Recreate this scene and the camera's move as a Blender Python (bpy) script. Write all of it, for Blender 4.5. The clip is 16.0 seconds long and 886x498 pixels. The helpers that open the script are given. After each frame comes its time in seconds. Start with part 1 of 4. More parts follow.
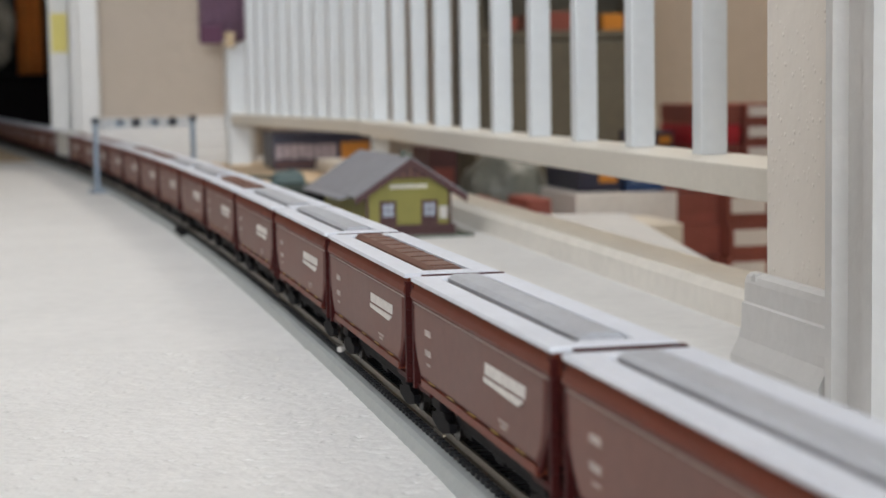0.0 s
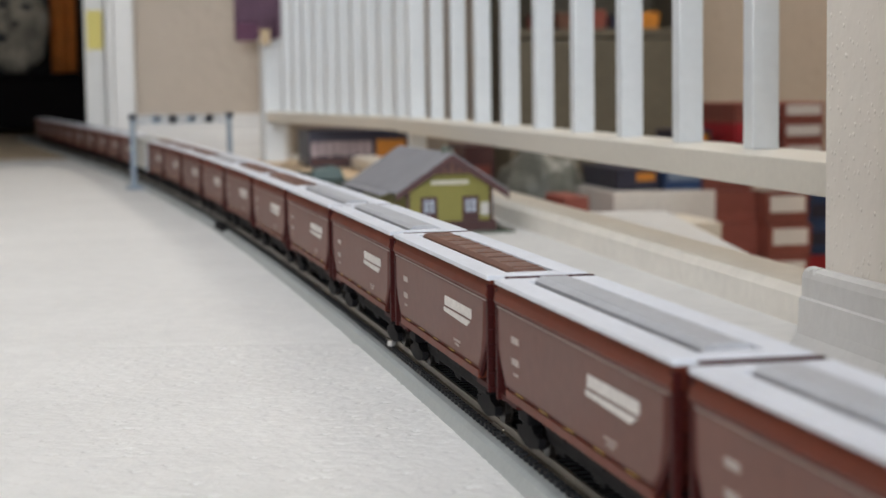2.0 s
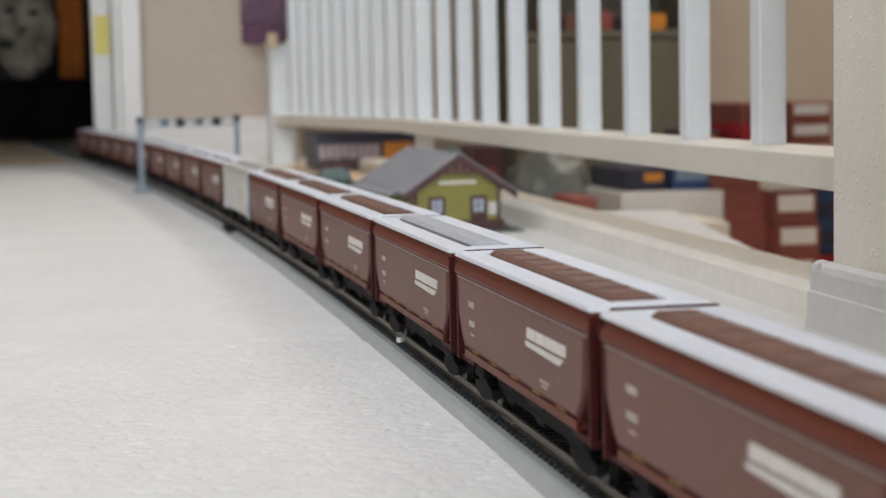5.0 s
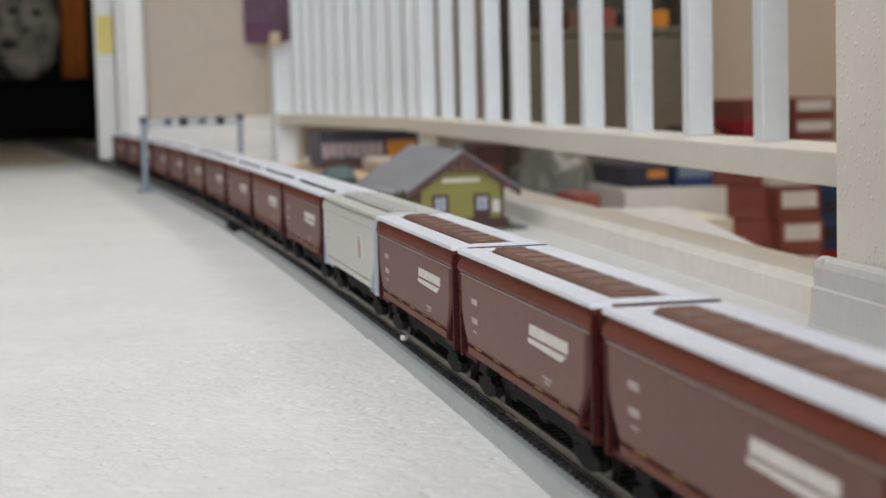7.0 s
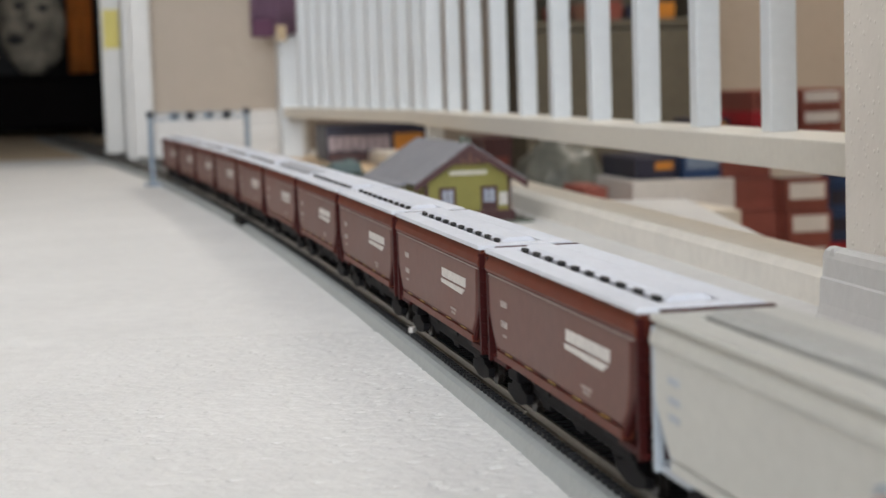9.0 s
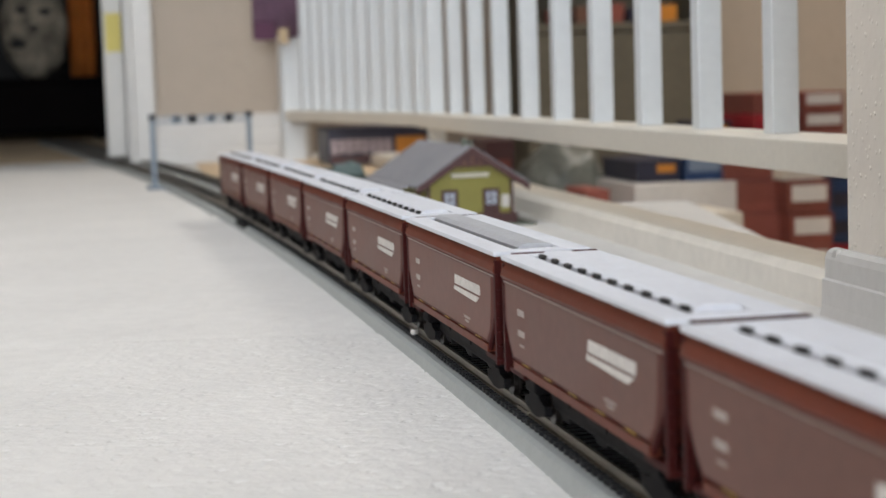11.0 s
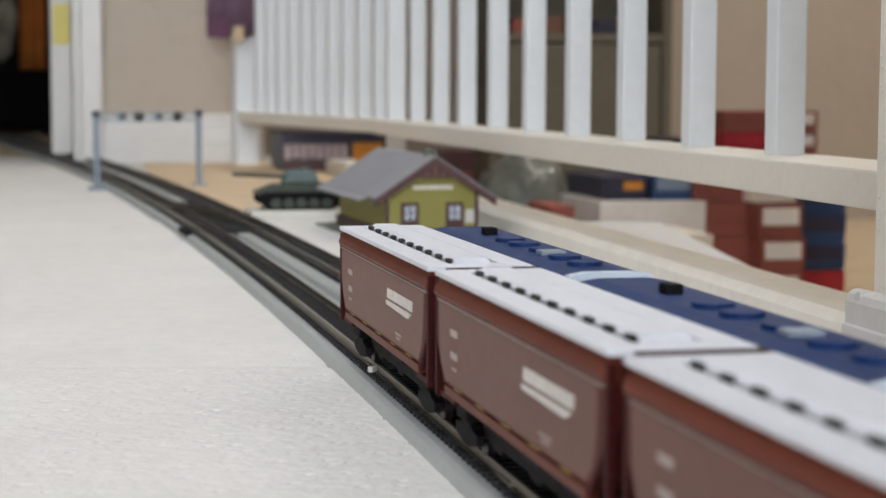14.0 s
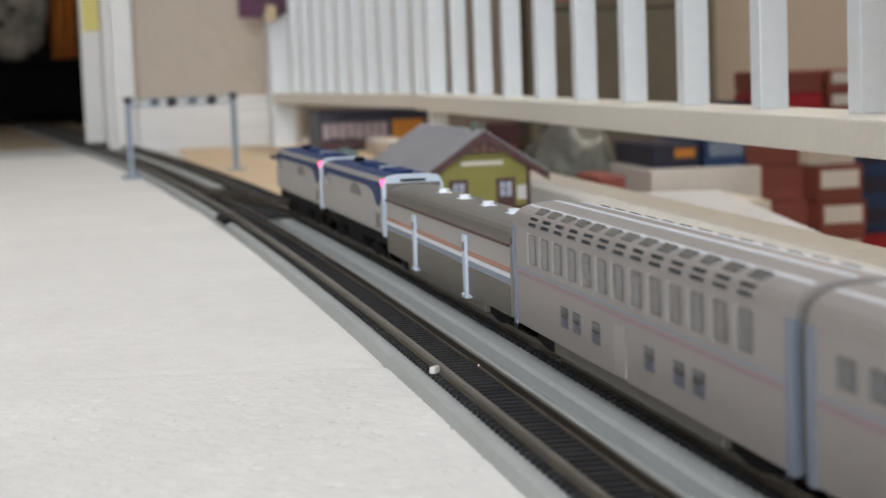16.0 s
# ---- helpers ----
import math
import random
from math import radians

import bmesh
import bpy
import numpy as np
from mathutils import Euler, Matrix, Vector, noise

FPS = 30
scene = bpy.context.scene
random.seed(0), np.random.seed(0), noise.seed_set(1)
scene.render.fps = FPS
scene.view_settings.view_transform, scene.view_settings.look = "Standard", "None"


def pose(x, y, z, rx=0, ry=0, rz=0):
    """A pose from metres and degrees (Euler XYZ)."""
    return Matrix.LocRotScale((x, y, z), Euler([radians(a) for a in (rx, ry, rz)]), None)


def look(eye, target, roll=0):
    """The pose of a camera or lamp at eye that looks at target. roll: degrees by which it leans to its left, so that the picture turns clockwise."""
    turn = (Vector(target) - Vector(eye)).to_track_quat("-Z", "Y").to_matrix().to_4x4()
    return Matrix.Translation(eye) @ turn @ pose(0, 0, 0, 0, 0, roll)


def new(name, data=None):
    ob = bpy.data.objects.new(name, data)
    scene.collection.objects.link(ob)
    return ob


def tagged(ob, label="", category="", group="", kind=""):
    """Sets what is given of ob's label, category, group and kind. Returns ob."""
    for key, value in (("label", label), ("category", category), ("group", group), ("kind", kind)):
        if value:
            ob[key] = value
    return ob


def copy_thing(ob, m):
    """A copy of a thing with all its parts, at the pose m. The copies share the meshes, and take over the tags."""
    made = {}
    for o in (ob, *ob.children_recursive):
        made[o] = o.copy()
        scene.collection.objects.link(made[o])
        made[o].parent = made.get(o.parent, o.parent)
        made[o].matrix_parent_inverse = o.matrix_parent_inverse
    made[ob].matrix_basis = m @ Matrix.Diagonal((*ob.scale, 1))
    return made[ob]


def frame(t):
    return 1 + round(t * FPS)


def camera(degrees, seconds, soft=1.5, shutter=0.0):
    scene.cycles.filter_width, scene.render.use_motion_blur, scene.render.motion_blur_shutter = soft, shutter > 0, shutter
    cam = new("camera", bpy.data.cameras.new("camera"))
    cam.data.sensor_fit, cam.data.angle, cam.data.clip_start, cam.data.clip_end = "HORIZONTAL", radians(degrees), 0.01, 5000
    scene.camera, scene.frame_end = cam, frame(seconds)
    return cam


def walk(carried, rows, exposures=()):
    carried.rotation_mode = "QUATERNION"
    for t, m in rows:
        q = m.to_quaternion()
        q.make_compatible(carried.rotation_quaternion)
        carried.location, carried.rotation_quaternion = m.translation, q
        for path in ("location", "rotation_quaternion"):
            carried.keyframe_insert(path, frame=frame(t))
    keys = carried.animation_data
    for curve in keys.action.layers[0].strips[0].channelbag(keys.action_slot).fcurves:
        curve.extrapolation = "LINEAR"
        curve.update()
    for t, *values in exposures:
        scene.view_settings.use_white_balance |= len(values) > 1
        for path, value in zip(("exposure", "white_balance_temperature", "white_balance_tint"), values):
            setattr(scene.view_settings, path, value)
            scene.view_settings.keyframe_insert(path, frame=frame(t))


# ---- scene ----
cam = camera(28.352, 16.0, soft=1.35, shutter=0.24)
cam.data.dof.use_dof = True
cam.data.dof.focus_distance = 0.72
cam.data.dof.aperture_fstop = 17.0
PATH = [
    (0, (0.0241, 0.0653, 0.1382), (0.0755, 2.0560, -0.0479), -0.95),
    (0.5, (0.0162, 0.0744, 0.1355), (0.0722, 2.0651, -0.0492), -0.74),
    (1, (0.0142, 0.0730, 0.1359), (0.0560, 2.0629, -0.0605), -0.83),
    (1.5, (0.0136, 0.0739, 0.1356), (0.0400, 2.0650, -0.0511), -0.81),
    (2, (0.0128, 0.0762, 0.1339), (0.0317, 2.0675, -0.0513), -0.81),
    (2.5, (0.0126, 0.0749, 0.1332), (0.0340, 2.0665, -0.0480), -0.78),
    (3, (0.0117, 0.0772, 0.1306), (0.0318, 2.0691, -0.0472), -0.90),
    (3.5, (0.0128, 0.0744, 0.1318), (0.0279, 2.0662, -0.0481), -0.99),
    (4, (0.0124, 0.0746, 0.1311), (0.0264, 2.0666, -0.0474), -1.02),
    (6.5, (0.0132, 0.0761, 0.1294), (0.0175, 2.0678, -0.0531), -1.49),
    (7, (0.0129, 0.0743, 0.1299), (0.0181, 2.0660, -0.0523), -1.50),
    (7.5, (0.0121, 0.0756, 0.1298), (0.0176, 2.0672, -0.0533), -1.59),
    (8, (0.0129, 0.0790, 0.1288), (0.0133, 2.0703, -0.0567), -1.63),
    (8.5, (0.0124, 0.0773, 0.1284), (0.0123, 2.0688, -0.0560), -1.66),
    (9, (0.0127, 0.0764, 0.1290), (0.0094, 2.0674, -0.0604), -1.79),
    (11.5, (0.0124, 0.0760, 0.1283), (0.0068, 2.0674, -0.0569), -1.84),
    (12, (0.0119, 0.0762, 0.1293), (0.0053, 2.0676, -0.0559), -1.80),
    (12.5, (0.0173, 0.0703, 0.1295), (-0.0031, 2.0623, -0.0481), -1.75),
    (13, (0.0173, 0.0942, 0.1318), (0.0052, 2.0874, -0.0320), -0.83),
    (13.5, (0.0144, 0.1614, 0.1289), (0.0568, 2.1540, -0.0376), -0.51),
    (14, (0.0061, 0.1886, 0.1257), (0.0569, 2.1801, -0.0512), 0.21),
    (14.5, (0.0078, 0.1836, 0.1269), (0.0418, 2.1745, -0.0605), -0.08),
    (15, (0.0049, 0.1838, 0.1295), (0.0144, 2.1739, -0.0690), -1.33),
    (15.5, (0.0026, 0.2212, 0.1272), (0.0081, 2.2110, -0.0748), -1.76),
    (16, (-0.0013, 0.2658, 0.1231), (0.0027, 2.2553, -0.0818), -2.11),
]
walk(cam, [(t, look(e, g, r)) for t, e, g, r in PATH])

# ---------------------------------------------------------------- light
world = bpy.data.worlds.new("world")
scene.world = world
world.use_nodes = True
_nt = world.node_tree
_sky = _nt.nodes.new("ShaderNodeTexSky")
_sky.sky_type = "NISHITA"
_sky.sun_disc = False
_sky.sun_elevation, _sky.sun_rotation = radians(40), radians(200)
_nt.links.new(_sky.outputs[0], _nt.nodes["Background"].inputs[0])
_nt.nodes["Background"].inputs[1].default_value = 0.1


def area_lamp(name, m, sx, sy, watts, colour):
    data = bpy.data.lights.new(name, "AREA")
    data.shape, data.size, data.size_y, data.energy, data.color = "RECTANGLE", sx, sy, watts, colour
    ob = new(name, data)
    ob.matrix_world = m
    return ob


# added area lamps, no window or fixture modelled: cool daylight behind, two overhead fills
area_lamp("rear_daylight_fill", look((0.2, -5.95, 1.35), (0.0, 2.0, 0.2)), 3.0, 1.8, 360, (0.84, 0.92, 1.0))
area_lamp("overhead_fill", look((-0.7, 0.95, 2.33), (-0.7, 0.95, 0)), 1.0, 1.0, 38, (0.92, 0.95, 1.0))
area_lamp("stairwell_fill", look((1.25, 3.2, 2.33), (1.25, 3.2, 0)), 0.8, 0.8, 46, (1.0, 0.94, 0.86))
scene.view_settings.exposure = -0.43


# ---------------------------------------------------------------- materials
def mat(name, colour, rough=0.6, metal=0.0, vary=0.12, scale=30.0, bump=0.0, bump_scale=200.0, spec=0.5, spread=0.0, coat=0.0, emit=0.0):
    m = bpy.data.materials.new(name)
    m.use_nodes = True
    t = m.node_tree
    b = t.nodes["Principled BSDF"]
    b.inputs["Roughness"].default_value, b.inputs["Metallic"].default_value = rough, metal
    b.inputs["Specular IOR Level"].default_value = spec
    b.inputs["Coat Weight"].default_value = coat
    co = t.nodes.new("ShaderNodeTexCoord")
    n1, n2 = t.nodes.new("ShaderNodeTexNoise"), t.nodes.new("ShaderNodeTexNoise")
    n1.inputs["Scale"].default_value, n2.inputs["Scale"].default_value = scale, scale * 9
    n1.inputs["Detail"].default_value, n2.inputs["Detail"].default_value = 4, 3
    for n in (n1, n2):
        t.links.new(co.outputs["Object"], n.inputs["Vector"])
    add = t.nodes.new("ShaderNodeMath")
    add.operation = "ADD"
    t.links.new(n1.outputs["Fac"], add.inputs[0])
    t.links.new(n2.outputs["Fac"], add.inputs[1])
    mr = t.nodes.new("ShaderNodeMapRange")
    mr.inputs["From Min"].default_value, mr.inputs["From Max"].default_value = 0.7, 1.3
    mr.inputs["To Min"].default_value, mr.inputs["To Max"].default_value = 1 - vary, 1 + vary
    t.links.new(add.outputs[0], mr.inputs["Value"])
    fac = mr.outputs[0]
    if spread:
        oi, m2, m3 = t.nodes.new("ShaderNodeObjectInfo"), t.nodes.new("ShaderNodeMapRange"), t.nodes.new("ShaderNodeMath")
        m2.inputs["To Min"].default_value, m2.inputs["To Max"].default_value = 1 - spread, 1 + spread
        t.links.new(oi.outputs["Random"], m2.inputs["Value"])
        m3.operation = "MULTIPLY"
        t.links.new(fac, m3.inputs[0])
        t.links.new(m2.outputs[0], m3.inputs[1])
        fac = m3.outputs[0]
    mx = t.nodes.new("ShaderNodeVectorMath")
    mx.operation = "SCALE"
    mx.inputs[0].default_value = colour[:3]
    t.links.new(fac, mx.inputs["Scale"])
    t.links.new(mx.outputs[0], b.inputs["Base Color"])
    rr = t.nodes.new("ShaderNodeMapRange")
    rr.inputs["To Min"].default_value, rr.inputs["To Max"].default_value = max(0.02, rough - 0.08), min(1, rough + 0.08)
    t.links.new(n1.outputs["Fac"], rr.inputs["Value"])
    t.links.new(rr.outputs[0], b.inputs["Roughness"])
    if bump:
        nb, bp = t.nodes.new("ShaderNodeTexNoise"), t.nodes.new("ShaderNodeBump")
        nb.inputs["Scale"].default_value, nb.inputs["Detail"].default_value = bump_scale, 4
        bp.inputs["Strength"].default_value, bp.inputs["Distance"].default_value = bump, 0.4 / bump_scale
        t.links.new(co.outputs["Object"], nb.inputs["Vector"])
        t.links.new(nb.outputs["Fac"], bp.inputs["Height"])
        t.links.new(bp.outputs[0], b.inputs["Normal"])
    if emit:
        b.inputs["Emission Color"].default_value = (*colour[:3], 1)
        b.inputs["Emission Strength"].default_value = emit
    return m


M_CARPET = mat("cream_carpet", (0.70, 0.69, 0.672), 0.95, vary=0.05, scale=9, bump=0.5, bump_scale=420, spec=0.1)
# tan colour carries the warm light that falls on the far carpet
M_WARM_LIT = mat("warm_lit_carpet_tan", (0.66, 0.52, 0.36), 0.9, vary=0.08, scale=16, bump=0.5, bump_scale=300, spec=0.1)
M_CARPET_TAN = mat("tan_carpet", (0.50, 0.40, 0.28), 0.95, vary=0.12, scale=14, bump=0.8, bump_scale=300, spec=0.1)
M_WALL = mat("beige_wall_paint", (0.46, 0.395, 0.33), 0.8, vary=0.03, scale=3, bump=0.35, bump_scale=55, spec=0.2)
M_WALL_TEX = mat("textured_plaster_paint", (0.79, 0.735, 0.665), 0.45, vary=0.03, scale=6, spec=0.4)
M_TRIM = mat("white_gloss_trim_paint", (0.59, 0.575, 0.555), 0.35, vary=0.04, scale=14, bump=0.12, bump_scale=160)
M_CURB = mat("cream_painted_curb", (0.86, 0.82, 0.75), 0.5, vary=0.06, scale=12, bump=0.2, bump_scale=120)
M_RAILBAR = mat("warm_white_enamel_bar", (0.74, 0.70, 0.62), 0.4, vary=0.04, scale=18, bump=0.08, bump_scale=120)
M_STEEL = mat("white_enamel_steel", (0.71, 0.745, 0.78), 0.4, vary=0.03, scale=18, bump=0.08, bump_scale=120)
M_CEIL = mat("white_ceiling_paint", (0.8, 0.79, 0.77), 0.9, vary=0.03, scale=4, bump=0.4, bump_scale=60)
M_ROADBED = mat("grey_moulded_roadbed", (0.37, 0.39, 0.385), 0.45, vary=0.08, scale=40, bump=0.25, bump_scale=900)
M_TIE = mat("black_plastic_tie", (0.018, 0.018, 0.020), 0.65, vary=0.2, scale=200, spread=0.25, spec=0.25)
M_BALLAST = mat("dark_track_bed", (0.030, 0.031, 0.035), 0.7, vary=0.2, scale=120, spec=0.25)
M_RAIL = mat("nickel_silver_rail", (0.21, 0.185, 0.15), 0.36, metal=0.9, vary=0.25, scale=60)
# oxide brown greyed by the pale floor's sheen, mixed into the base colour
M_BROWN = mat("oxide_brown_with_sheen", (0.158, 0.074, 0.058), 0.45, vary=0.10, scale=25, spread=0.08, spec=0.16)
M_BROWN_TOP = mat("oxide_red_upper_panel", (0.128, 0.030, 0.016), 0.45, vary=0.1, scale=40, spread=0.08, spec=0.15)
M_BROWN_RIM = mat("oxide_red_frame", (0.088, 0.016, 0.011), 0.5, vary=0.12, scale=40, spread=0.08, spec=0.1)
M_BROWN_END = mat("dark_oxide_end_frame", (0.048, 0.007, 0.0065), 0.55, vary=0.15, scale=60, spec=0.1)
M_ROOF_PALE = mat("pale_grey_roof", (0.68, 0.70, 0.76), 0.5, vary=0.06, scale=40, bump=0.1, bump_scale=600)
M_ROOF_GREY = mat("translucent_grey_hatch", (0.42, 0.43, 0.46), 0.4, vary=0.12, scale=40)
M_ROOF_BROWN = mat("brown_trough_cover", (0.16, 0.075, 0.05), 0.55, vary=0.2, scale=80, bump=0.3, bump_scale=500)
M_BLACK = mat("black_plastic", (0.007, 0.006, 0.007), 0.7, vary=0.2, scale=100, spec=0.12)
M_WHEEL = mat("dark_steel_wheel", (0.03, 0.025, 0.022), 0.4, metal=0.7, vary=0.2, scale=100)
M_MARK_FAINT = mat("worn_white_stencil", (0.40, 0.34, 0.31), 0.5, vary=0.3, scale=500)
M_MARK = mat("white_lettering_ink", (0.64, 0.61, 0.58), 0.5, vary=0.18, scale=400)
M_LINE = mat("faded_pin_stripe", (0.34, 0.27, 0.24), 0.5, vary=0.2, scale=200)
M_YELLOW = mat("yellow_reflector_tape", (0.40, 0.25, 0.05), 0.4, vary=0.1, scale=300)
M_CREAM_CAR = mat("cream_hopper_side", (0.52, 0.515, 0.475), 0.4, vary=0.06, scale=30)
M_HATCH = mat("weathered_grey_hatch", (0.40, 0.40, 0.38), 0.5, vary=0.15, scale=60)
M_CREAM_END = mat("pale_blue_grey_end", (0.40, 0.44, 0.49), 0.45, vary=0.08, scale=50)
M_RED_SEAL = mat("faded_red_herald", (0.40, 0.26, 0.23), 0.5, vary=0.2, scale=300)
M_SILVER = mat("satin_silver_body", (0.36, 0.345, 0.33), 0.36, metal=0.25, vary=0.05, scale=40)
M_PINKGREY = mat("pinkish_grey_coach_side", (0.305, 0.280, 0.268), 0.38, metal=0.15, vary=0.05, scale=40)
M_POST = mat("blue_grey_end_post", (0.19, 0.22, 0.275), 0.45, vary=0.08, scale=60)
M_BLIND = mat("slate_blue_window", (0.085, 0.10, 0.135), 0.3, vary=0.1, scale=60)
M_PALE_BLUE = mat("pale_blue_white_paint", (0.56, 0.64, 0.74), 0.4, vary=0.05, scale=60)
M_SILVER_DK = mat("dull_grey_roof_metal", (0.150, 0.138, 0.120), 0.42, metal=0.2, vary=0.08, scale=40)
M_NAVY = mat("navy_blue_hood", (0.012, 0.034, 0.125), 0.5, vary=0.15, scale=60, spec=0.15)
M_WHITE = mat("white_stripe_paint", (0.80, 0.84, 0.90), 0.4, vary=0.04, scale=60)
M_STRIPE_RED = mat("faded_red_stripe", (0.44, 0.215, 0.15), 0.45, vary=0.1, scale=200)
M_STRIPE_PLUM = mat("plum_stripe", (0.30, 0.215, 0.24), 0.45, vary=0.1, scale=200)
M_STRIPE_BLUE = mat("steel_blue_stripe", (0.22, 0.28, 0.38), 0.45, vary=0.1, scale=200)
M_GLASS_DK = mat("smoked_window_plastic", (0.06, 0.065, 0.07), 0.12, vary=0.1, scale=60, spec=0.7)
M_GLASS_MID = mat("grey_window_plastic", (0.095, 0.09, 0.088), 0.2, vary=0.1, scale=60)
M_RED_LAMP = mat("red_marker_lamp", (1.0, 0.08, 0.24), 0.3, emit=3.5)
M_GREY_MET = mat("grey_painted_signal_steel", (0.25, 0.30, 0.36), 0.5, vary=0.12, scale=80)
M_SIGNAL = mat("dark_signal_head", (0.045, 0.05, 0.06), 0.5, vary=0.15, scale=80)
M_OLIVE_WALL = mat("yellow_green_clapboard", (0.28, 0.25, 0.060), 0.6, vary=0.08, scale=60, bump=0.2, bump_scale=300)
M_MAROON = mat("maroon_trim", (0.075, 0.028, 0.028), 0.55, vary=0.15, scale=80)
M_SHINGLE = mat("grey_shingle_roof", (0.25, 0.25, 0.27), 0.75, vary=0.14, scale=70, bump=0.3, bump_scale=500, spread=0.08)
M_PANE = mat("pale_window_pane", (0.42, 0.46, 0.55), 0.15, vary=0.2, scale=100)
M_SIGN = mat("cream_sign_board", (0.66, 0.62, 0.52), 0.5, vary=0.06, scale=100)
M_BASE = mat("dark_green_grey_base", (0.14, 0.16, 0.13), 0.7, vary=0.2, scale=60)
M_ARMY = mat("olive_drab_armour", (0.035, 0.045, 0.032), 0.6, vary=0.2, scale=80)
M_ARMY_LT = mat("grey_green_deck", (0.10, 0.14, 0.135), 0.55, vary=0.15, scale=80)
M_PLASTER = mat("pale_stone_slab", (0.62, 0.61, 0.56), 0.7, vary=0.08, scale=40)
M_RED_BOX = mat("brick_red_carton", (0.27, 0.075, 0.055), 0.6, vary=0.12, scale=14, spread=0.2)
M_WHITE_BOX = mat("white_carton_end", (0.76, 0.72, 0.68), 0.6, vary=0.08, scale=20)
M_CREAM_BOX = mat("cream_carton", (0.72, 0.66, 0.56), 0.65, vary=0.06, scale=10, spread=0.08)
M_BLUE_BOX = mat("royal_blue_carton", (0.022, 0.055, 0.15), 0.5, vary=0.15, scale=20, spread=0.2)
M_DARK_BOX = mat("dark_navy_carton", (0.028, 0.028, 0.055), 0.5, vary=0.15, scale=20, spread=0.2)
M_ORANGE = mat("orange_print", (0.62, 0.24, 0.03), 0.5, vary=0.1, scale=30)
M_PINK = mat("pale_pink_print", (0.40, 0.32, 0.34), 0.5, vary=0.2, scale=60)
M_BRIGHT_RED = mat("bright_red_carton", (0.42, 0.02, 0.03), 0.5, vary=0.15, scale=20)
M_GREY_BAG = mat("grey_plastic_wrap", (0.17, 0.175, 0.15), 0.35, vary=0.35, scale=14, bump=0.6, bump_scale=40)
M_SHELF = mat("dark_grey_brown_cabinet", (0.13, 0.117, 0.088), 0.6, vary=0.15, scale=8)
M_PURPLE = mat("plum_cotton_cloth", (0.24, 0.145, 0.215), 0.9, vary=0.12, scale=30, bump=0.3, bump_scale=400)
M_PURPLE_DK = mat("dark_plum_patch", (0.11, 0.045, 0.085), 0.9, vary=0.12, scale=30)
M_TAG = mat("tan_card_tag", (0.52, 0.40, 0.26), 0.7, vary=0.06, scale=40)
M_NOTE = mat("yellow_paper_note", (0.62, 0.53, 0.16), 0.7, vary=0.05, scale=20)
# near-black base colours stand in for the unlit room's shade
M_DARKROOM = mat("unlit_room_black", (0.010, 0.008, 0.008), 0.8, vary=0.2, scale=5)
M_UNLIT_CHEST = mat("unlit_chest_black", (0.004, 0.003, 0.003), 0.8, vary=0.3, scale=12, spec=0.05)
M_PLUSH = mat("grey_beige_plush", (0.22, 0.185, 0.14), 0.9, vary=0.95, scale=15, bump=0.6, bump_scale=90)
M_PLUSH_DK = mat("dark_plush_patch", (0.03, 0.028, 0.028), 0.9, vary=0.3, scale=20)
M_ORANGE_CLOTH = mat("orange_cloth", (0.62, 0.19, 0.03), 0.85, vary=0.25, scale=14)
M_DOOR = mat("white_door_paint", (0.58, 0.565, 0.54), 0.45, vary=0.04, scale=10)
M_GLASS = mat("window_glass", (0.9, 0.9, 0.9), 0.05)


def beaded(m, scale, cut, depth):
    """Sparse raised beads of sprayed plaster over a slightly uneven coat."""
    t = m.node_tree
    co, v, r, n, add, bp = (t.nodes.new("ShaderNode" + k) for k in ("TexCoord", "TexVoronoi", "MapRange", "TexNoise", "Math", "Bump"))
    v.inputs["Scale"].default_value = scale
    r.inputs["From Min"].default_value, r.inputs["From Max"].default_value = cut, 0.05
    n.inputs["Scale"].default_value, n.inputs["Detail"].default_value = scale * 0.4, 2
    bp.inputs["Strength"].default_value, bp.inputs["Distance"].default_value = 0.8, depth
    for k in (v, n):
        t.links.new(co.outputs["Object"], k.inputs["Vector"])
    t.links.new(v.outputs["Distance"], r.inputs["Value"])
    t.links.new(r.outputs[0], add.inputs[0])
    t.links.new(n.outputs["Fac"], add.inputs[1])
    t.links.new(add.outputs[0], bp.inputs["Height"])
    t.links.new(bp.outputs[0], t.nodes["Principled BSDF"].inputs["Normal"])


beaded(M_WALL_TEX, 210, 0.26, 0.0006)


# ---------------------------------------------------------------- building helpers
def mesh_of(name, bm, material, smooth=False):
    me = bpy.data.meshes.new(name)
    bm.to_mesh(me)
    bm.free()
    me.materials.append(material)
    if smooth:
        for p in me.polygons:
            p.use_smooth = True
    return me


def part(name, bm, material, parent=None, label="", smooth=False, at=None):
    ob = new(name, mesh_of(name, bm, material, smooth))
    if parent is not None:
        ob.parent = parent
    if at is not None:
        ob.matrix_basis = at
    if label:
        tagged(ob, label)
    return ob


def shared(name, me, parent, m):
    ob = new(name, me)
    ob.parent = parent
    ob.matrix_basis = m
    return ob


def empty(name, m, label, category, group="", kind=""):
    ob = new(name)
    ob.empty_display_size = 0.02
    ob.matrix_basis = m
    return tagged(ob, label, category, group, kind)


